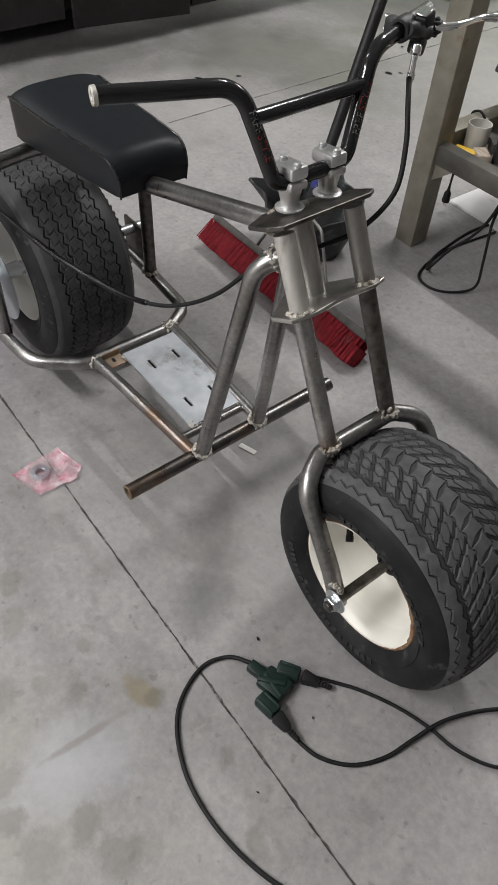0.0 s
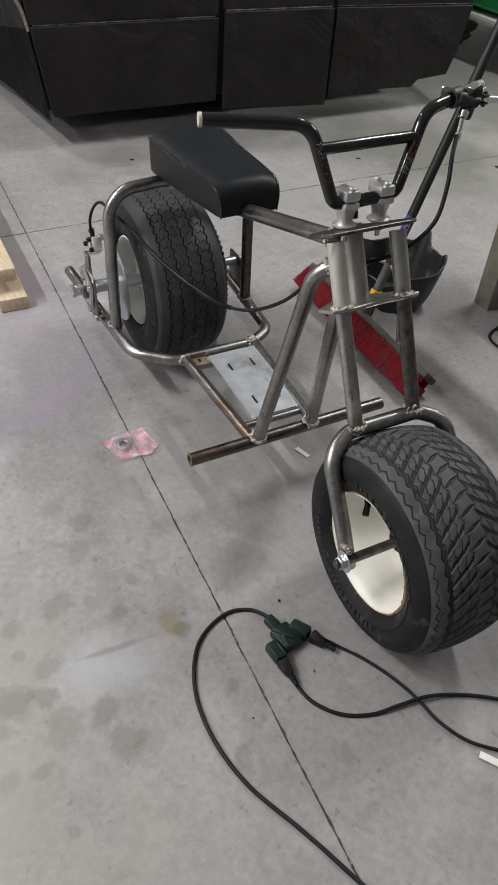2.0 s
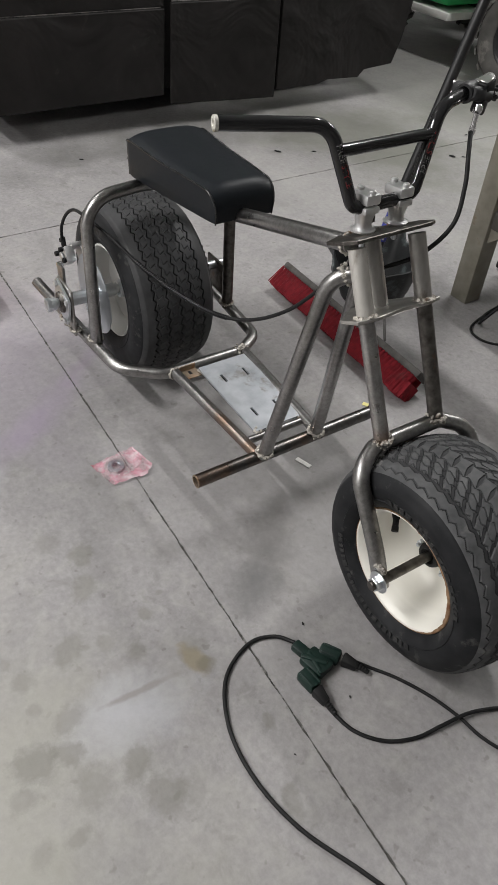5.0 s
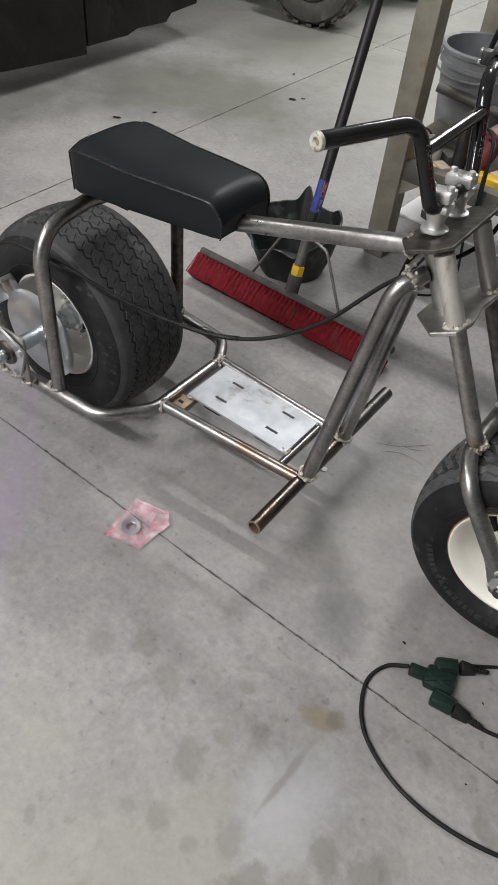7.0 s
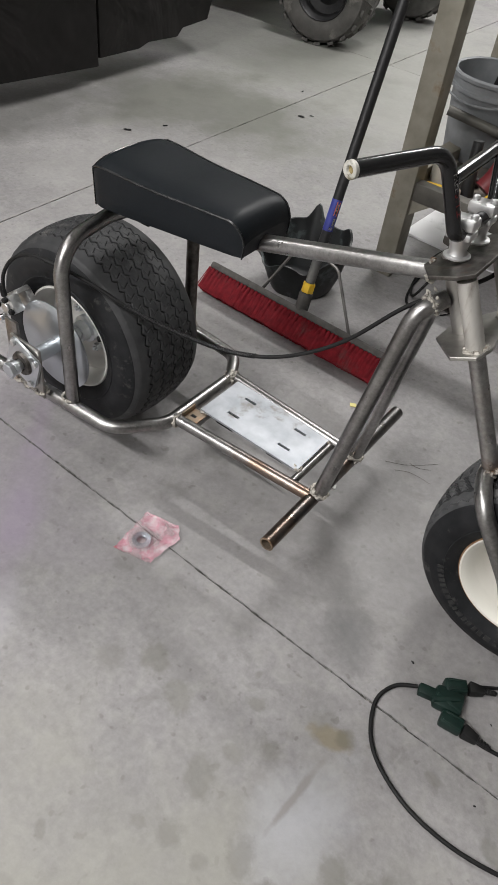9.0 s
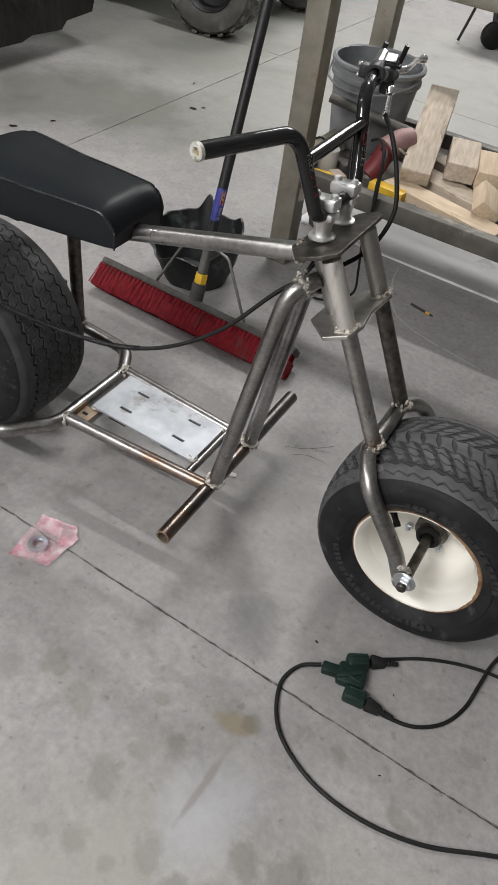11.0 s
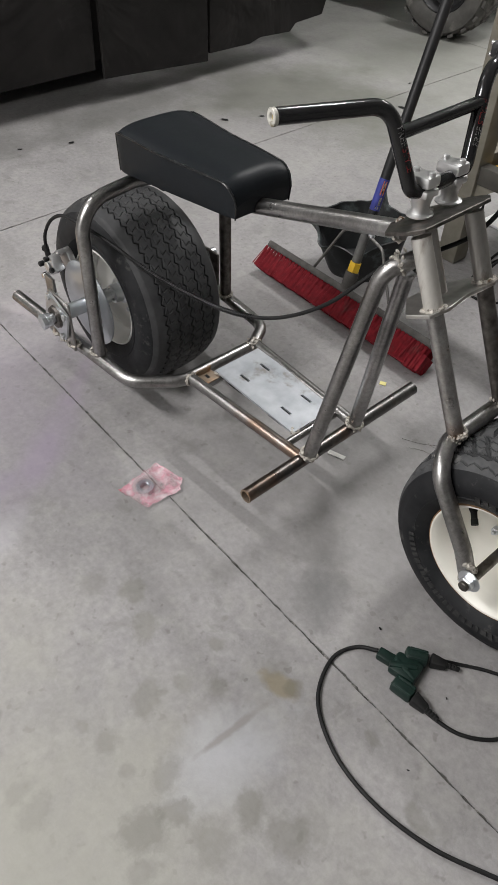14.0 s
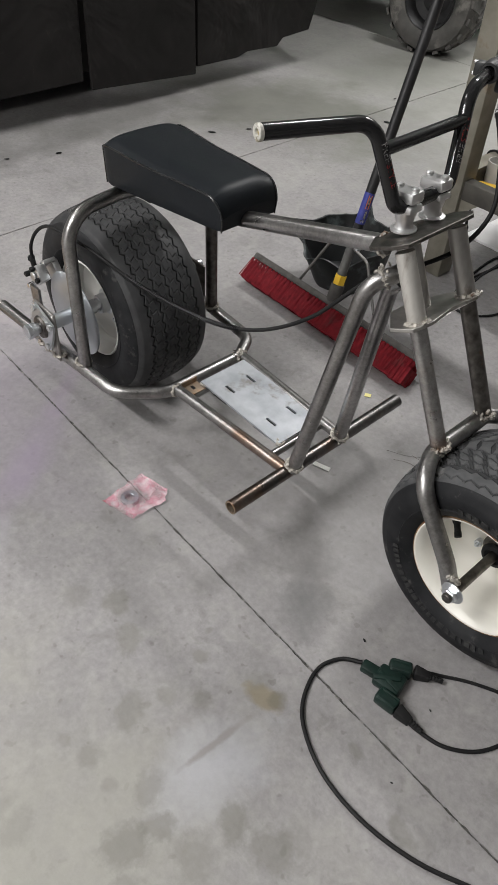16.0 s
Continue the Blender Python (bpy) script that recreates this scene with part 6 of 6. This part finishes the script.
box(bm, (-0.228, 1.150, SH), (0.127, 1.375, SH + 0.085), None, 0.012, 3)
part("base", bm, GREEN_DARK, tool)
bm = bmesh.new()
box(bm, (-0.235, 1.143, SH + 0.088), (0.133, 1.382, SH + 0.135), None, 0.014, 3)
part("lid", bm, GREEN_DARK, tool)
for x in (-0.10, 0.03):
    bm = bmesh.new()
    box(bm, (x, 1.136, SH + 0.06), (x + 0.035, 1.150, SH + 0.115), None, 0.003, 2)
    part("latch", bm, GREEN_DARK, tool)

cable("hanging_cable", [(-0.735, 1.255, 0.44), (-0.69, 1.20, 0.47), (-0.635, 1.10, 0.475), (-0.615, 1.065, 0.40), (-0.61, 1.055, 0.32), (-0.628, 1.055, 0.24), (-0.66, 1.05, 0.17), (-0.71, 1.03, 0.10), (-0.75, 1.0, 0.02), (-0.80, 1.10, CR), (-0.83, 1.30, CR), (-0.82, 1.42, CR)], 0.0045, "black tool cord hanging over the shelf rail")
cable("hanging_cable", [(-0.70, 1.27, 0.42), (-0.65, 1.18, 0.44), (-0.622, 1.072, 0.39), (-0.615, 1.066, 0.30), (-0.622, 1.065, 0.22), (-0.606, 1.06, 0.10), (-0.60, 1.05, 0.02), (-0.64, 0.985, CR), (-0.70, 0.95, CR), (-0.765, 0.985, CR), (-0.80, 1.15, CR), (-0.78, 1.38, CR)], 0.0042, "black tool cord hanging down to the floor")
hp = thing("hanging_plug", -0.978, 1.335, 0.04, "black plug hanging from the shelf by its cord", "plug")
part("cord", hose([(-0.88, 1.32, 0.312), (-0.925, 1.33, 0.358), (-0.955, 1.333, 0.360), (-0.974, 1.335, 0.33), (-0.976, 1.335, 0.20), (-0.978, 1.335, 0.095)], 0.0038, 6, 8), BLACK_MATT, hp)
bm = bmesh.new()
lathe(bm, [(0, 0), (0.013, 0), (0.014, 0.006), (0.012, 0.032), (0.006, 0.042), (0.004, 0.06), (0, 0.06)], Matrix.Translation((-0.978, 1.335, 0.038)), 16)
part("plug_body", bm, BLACK_MATT, hp)
for s in (-0.005, 0.005):
    bm = bmesh.new()
    box(bm, (-0.979 + s, 1.332, 0.022), (-0.9775 + s, 1.338, 0.039), None, 0.0004, 1)
    part("pin", bm, ZINC, hp)


# ---- farther back ----
veh = thing("panelled_trailer", -3.4, 1.2, 0, "low vehicle body skirted with dull black panels", "trailer")


def panel(name, outline, x, lean, thick, label=""):
    """A black sheet in the plane across the view; outline is (y, z)."""
    bm = bmesh.new()
    vs = slab_poly(bm, outline, 0, thick)
    for v in bm.verts:
        y, z, t = v.co.x, v.co.y, v.co.z
        v.co = Vector((x + t + lean * (z - 0.1), y, z))
    bmesh.ops.recalc_face_normals(bm, faces=list(bm.faces))
    bmesh.ops.bevel(bm, geom=list(bm.edges), offset=0.003, segments=1, affect="EDGES")
    return part(name, bm, PANEL_BLACK, veh, label, smooth=False)


panel("lower_panel", [(0.045, 0.155), (0.88, 0.160), (0.885, 0.535), (-0.015, 0.535)], -2.86, 0.03, 0.02)
panel("upper_panel", [(-0.015, 0.541), (0.885, 0.541), (0.90, 1.15), (-0.09, 1.15)], -2.872, 0.03, 0.02)
panel("lower_panel", [(0.915, 0.118), (1.535, 0.085), (1.520, 0.555), (0.912, 0.560)], -2.846, 0.03, 0.02)
panel("upper_panel", [(0.912, 0.566), (1.520, 0.561), (1.52, 1.15), (0.912, 1.15)], -2.862, 0.03, 0.02)
panel("lower_panel", [(1.555, 0.115), (1.83, 0.115), (1.90, 0.135), (2.12, 0.128), (2.16, 0.165), (2.36, 0.18), (2.40, 0.30), (2.44, 0.53), (1.545, 0.552)], -2.86, 0.03, 0.02)
panel("upper_panel", [(1.545, 0.558), (2.44, 0.536), (2.52, 1.15), (1.545, 1.15)], -2.872, 0.03, 0.02)
bm = bmesh.new()
vs = slab_poly(bm, [(-3.12, 0.06), (-3.12, 2.28), (-4.9, 2.5), (-4.9, -0.25)][::-1], 0.10, 1.15)
bmesh.ops.recalc_face_normals(bm, faces=list(bm.faces))
part("body", bm, PANEL_BLACK, veh, smooth=False)
bm = bmesh.new()
g = [bm.verts.new(v) for v in ((-2.862, 0.035, 0.13), (-4.8, -0.22, 0.16), (-4.8, -0.30, 1.15), (-2.832, -0.095, 1.15), (-2.848, -0.022, 0.53))]
bm.faces.new((g[0], g[1], g[2], g[3], g[4]))
bmesh.ops.solidify(bm, geom=list(bm.faces), thickness=0.012)
part("end_panel", bm, PANEL_BLACK, veh, smooth=False)
EDGE_WORN = worn("scuffed_sheet_edge", (0.03, 0.028, 0.026), (0.16, 0.15, 0.14), 0.5, 0.3, 25, (0.012, 0.011, 0.011), 14, 0.50)
for pts in (((-2.842, 1.56, 0.557), (-2.842, 2.0, 0.548), (-2.842, 2.43, 0.537)), ((-2.828, 0.92, 0.563), (-2.828, 1.51, 0.558)), ((-2.842, 0.0, 0.538), (-2.842, 0.87, 0.538)), ((-2.842, 0.92, 0.122), (-2.842, 1.53, 0.090)), ((-2.838, 1.518, 0.55), (-2.846, 1.532, 0.09))):
    part("worn_edge", sweep(bmesh.new(), [Vector(p) for p in pts], 0.004, 8), EDGE_WORN, veh, "scuffed edge of the sheet")
part("edge_strip", sweep(bmesh.new(), spline([(-2.838, -0.020, 0.52), (-2.85, -0.045, 0.62), (-2.90, -0.12, 0.74), (-2.95, -0.19, 0.82)], 6), 0.008, 8), STEEL, veh, "bare bright edge strip")
for y in (0.4, 1.9):
    bm = bmesh.new()
    box(bm, (-3.9, y, 0.0), (-3.5, y + 0.2, 0.12), None, 0.004)
    part("skid", bm, PANEL_BLACK, veh)

quad = thing("quad_bike", -3.1, 3.7, 0, "green quad bike on chunky dusty tyres", "quad bike")


DUSTY_TYRE = worn("dusty_tyre", (0.06, 0.058, 0.054), (0.11, 0.105, 0.098), 0.8, 0.0, 14, (0.19, 0.18, 0.165), 6, 0.55)


def chunky_wheel(x, y, r, w, seedv):
    m = Matrix.Translation((x, y, r - 0.004)) @ Matrix.Rotation(math.pi / 2, 4, "X") @ Matrix.Rotation(radians(8), 4, "Y")
    bm = bmesh.new()
    prof = [(r * 0.55, -w * 0.40), (r * 0.62, -w * 0.47), (r * 0.75, -w * 0.5), (r * 0.88, -w * 0.47), (r * 0.935, -w * 0.38), (r * 0.95, 0)]
    prof += [(a, -b) for a, b in prof[-2::-1]]
    lathe(bm, prof, m, 56)
    dust = DUSTY_TYRE
    wh = part("wheel", bm, dust, quad, "chunky dusty off-road tyre")
    bm = bmesh.new()
    n = 20
    for k in range(n):
        for s in (-1, 1):
            a0 = 2 * math.pi * (k + (0.5 if s > 0 else 0)) / n
            pts = [(a0, 0.02), (a0 + 0.10, 0.02), (a0 + 0.30, 0.46), (a0 + 0.17, 0.46)]
            lo = [bm.verts.new(m @ Vector((math.cos(a) * r * 0.92, math.sin(a) * r * 0.92, s * v * w))) for a, v in pts]
            hi = [bm.verts.new(m @ Vector((math.cos(a) * r * (1.0 if v < 0.3 else 0.975), math.sin(a) * r * (1.0 if v < 0.3 else 0.975), s * v * w))) for a, v in pts]
            for j in range(4):
                bm.faces.new((lo[j], lo[(j + 1) % 4], hi[(j + 1) % 4], hi[j]))
            bm.faces.new(hi)
    bmesh.ops.recalc_face_normals(bm, faces=list(bm.faces))
    part("tread", bm, dust, wh)["kind"] = "stuff"
    bm = bmesh.new()
    lathe(bm, [(r * 0.56, w * 0.40), (r * 0.54, w * 0.42), (r * 0.50, w * 0.36), (r * 0.46, w * 0.10), (r * 0.30, w * 0.06), (r * 0.2, w * 0.14), (r * 0.19, w * 0.30), (r * 0.12, w * 0.33), (0, w * 0.33)], m, 40)
    part("rim", bm, BLACK_PLASTIC, wh)


chunky_wheel(-2.60, 3.20, 0.30, 0.24, 1)
chunky_wheel(-2.56, 4.28, 0.30, 0.24, 2)
chunky_wheel(-4.0, 3.20, 0.30, 0.26, 3)
chunky_wheel(-4.0, 4.28, 0.30, 0.26, 4)
bm = bmesh.new()
rod(bm, (-2.6, 3.15, 0.296), (0, 1, 0), 0.03, 1.15)
part("axle", bm, BLACK_PLASTIC, quad)
bm = bmesh.new()
rod(bm, (-4.0, 3.15, 0.296), (0, 1, 0), 0.03, 1.15)
part("axle", bm, BLACK_PLASTIC, quad)
bm = bmesh.new()
box(bm, (-4.15, 3.55, 0.26), (-2.45, 3.95, 0.70), None, 0.06, 3)
part("chassis", bm, BLACK_PLASTIC, quad)
bm = bmesh.new()
box(bm, (-3.85, 3.18, 0.335), (-3.28, 3.50, 0.46), None, 0.03, 3)
part("side_fairing", bm, GREEN_BRIGHT, quad, "bright green side fairing")
bm = bmesh.new()
box(bm, (-3.85, 3.14, 0.265), (-3.22, 3.50, 0.312), None, 0.01, 2)
part("foot_rest", bm, WHITE_PAINT, quad, "pale foot rest")
bm = bmesh.new()
box(bm, (-4.4, 3.1, 0.72), (-2.3, 4.4, 0.80), None, 0.05, 3)
part("mudguard", bm, GREEN_BRIGHT, quad)

cart = thing("trolley", -1.25, 4.75, 0, "small black trolley on rubber wheels", "trolley")
for x, y in ((-1.22, 4.68), (-0.5, 4.68), (-1.22, 5.3), (-0.5, 5.3)):
    bm = bmesh.new()
    mm = Matrix.Translation((x, y, 0.085)) @ Matrix.Rotation(math.pi / 2, 4, "X") @ Matrix.Rotation(radians(35), 4, "Y")
    lathe(bm, [(0, -0.03), (0.07, -0.032), (0.085, -0.022), (0.085, 0.022), (0.07, 0.032), (0, 0.03)], mm, 32)
    part("wheel", bm, BLACK_MATT, cart)
    part("caster_fork", tube([(x, y, 0.085), (x - 0.04, y + 0.03, 0.22), (x - 0.04, y + 0.03, 0.40)], 0.018, 0.02, 12), BLACK_PLASTIC, cart)
bm = bmesh.new()
box(bm, (-1.38, 4.6, 0.395), (-0.35, 5.4, 0.44), None, 0.008)
part("deck", bm, PANEL_BLACK, cart)
part("brace", tube([(-1.44, 4.62, 0.012), (-1.34, 4.64, 0.42)], 0.010, 0, 10), BLACK_PLASTIC, cart)

for i, (x0, x1, y0, y1, z0, z1) in enumerate(((-2.7, -1.492, -0.512, -0.418, 0.0, 0.046), (-2.75, -1.535, -0.53, -0.436, 0.086, 0.132), (-2.0, -1.90, -0.9, -0.43, 0.046, 0.086), (-2.65, -1.50, -0.70, -0.60, 0.0, 0.046), (-2.65, -1.54, -0.72, -0.62, 0.086, 0.132))):
    bm = bmesh.new()
    box(bm, (x0, y0, z0), (x1, y1, z1), None, 0.003, 2)
    for v in bm.verts:
        v.co += Vector((rb.uniform(-1, 1), rb.uniform(-1, 1), 0)) * 0.001
    tagged(part("stacked_timber", bm, WOOD), "sawn pine timber stacked on the floor", "timber", "stacked timbers")
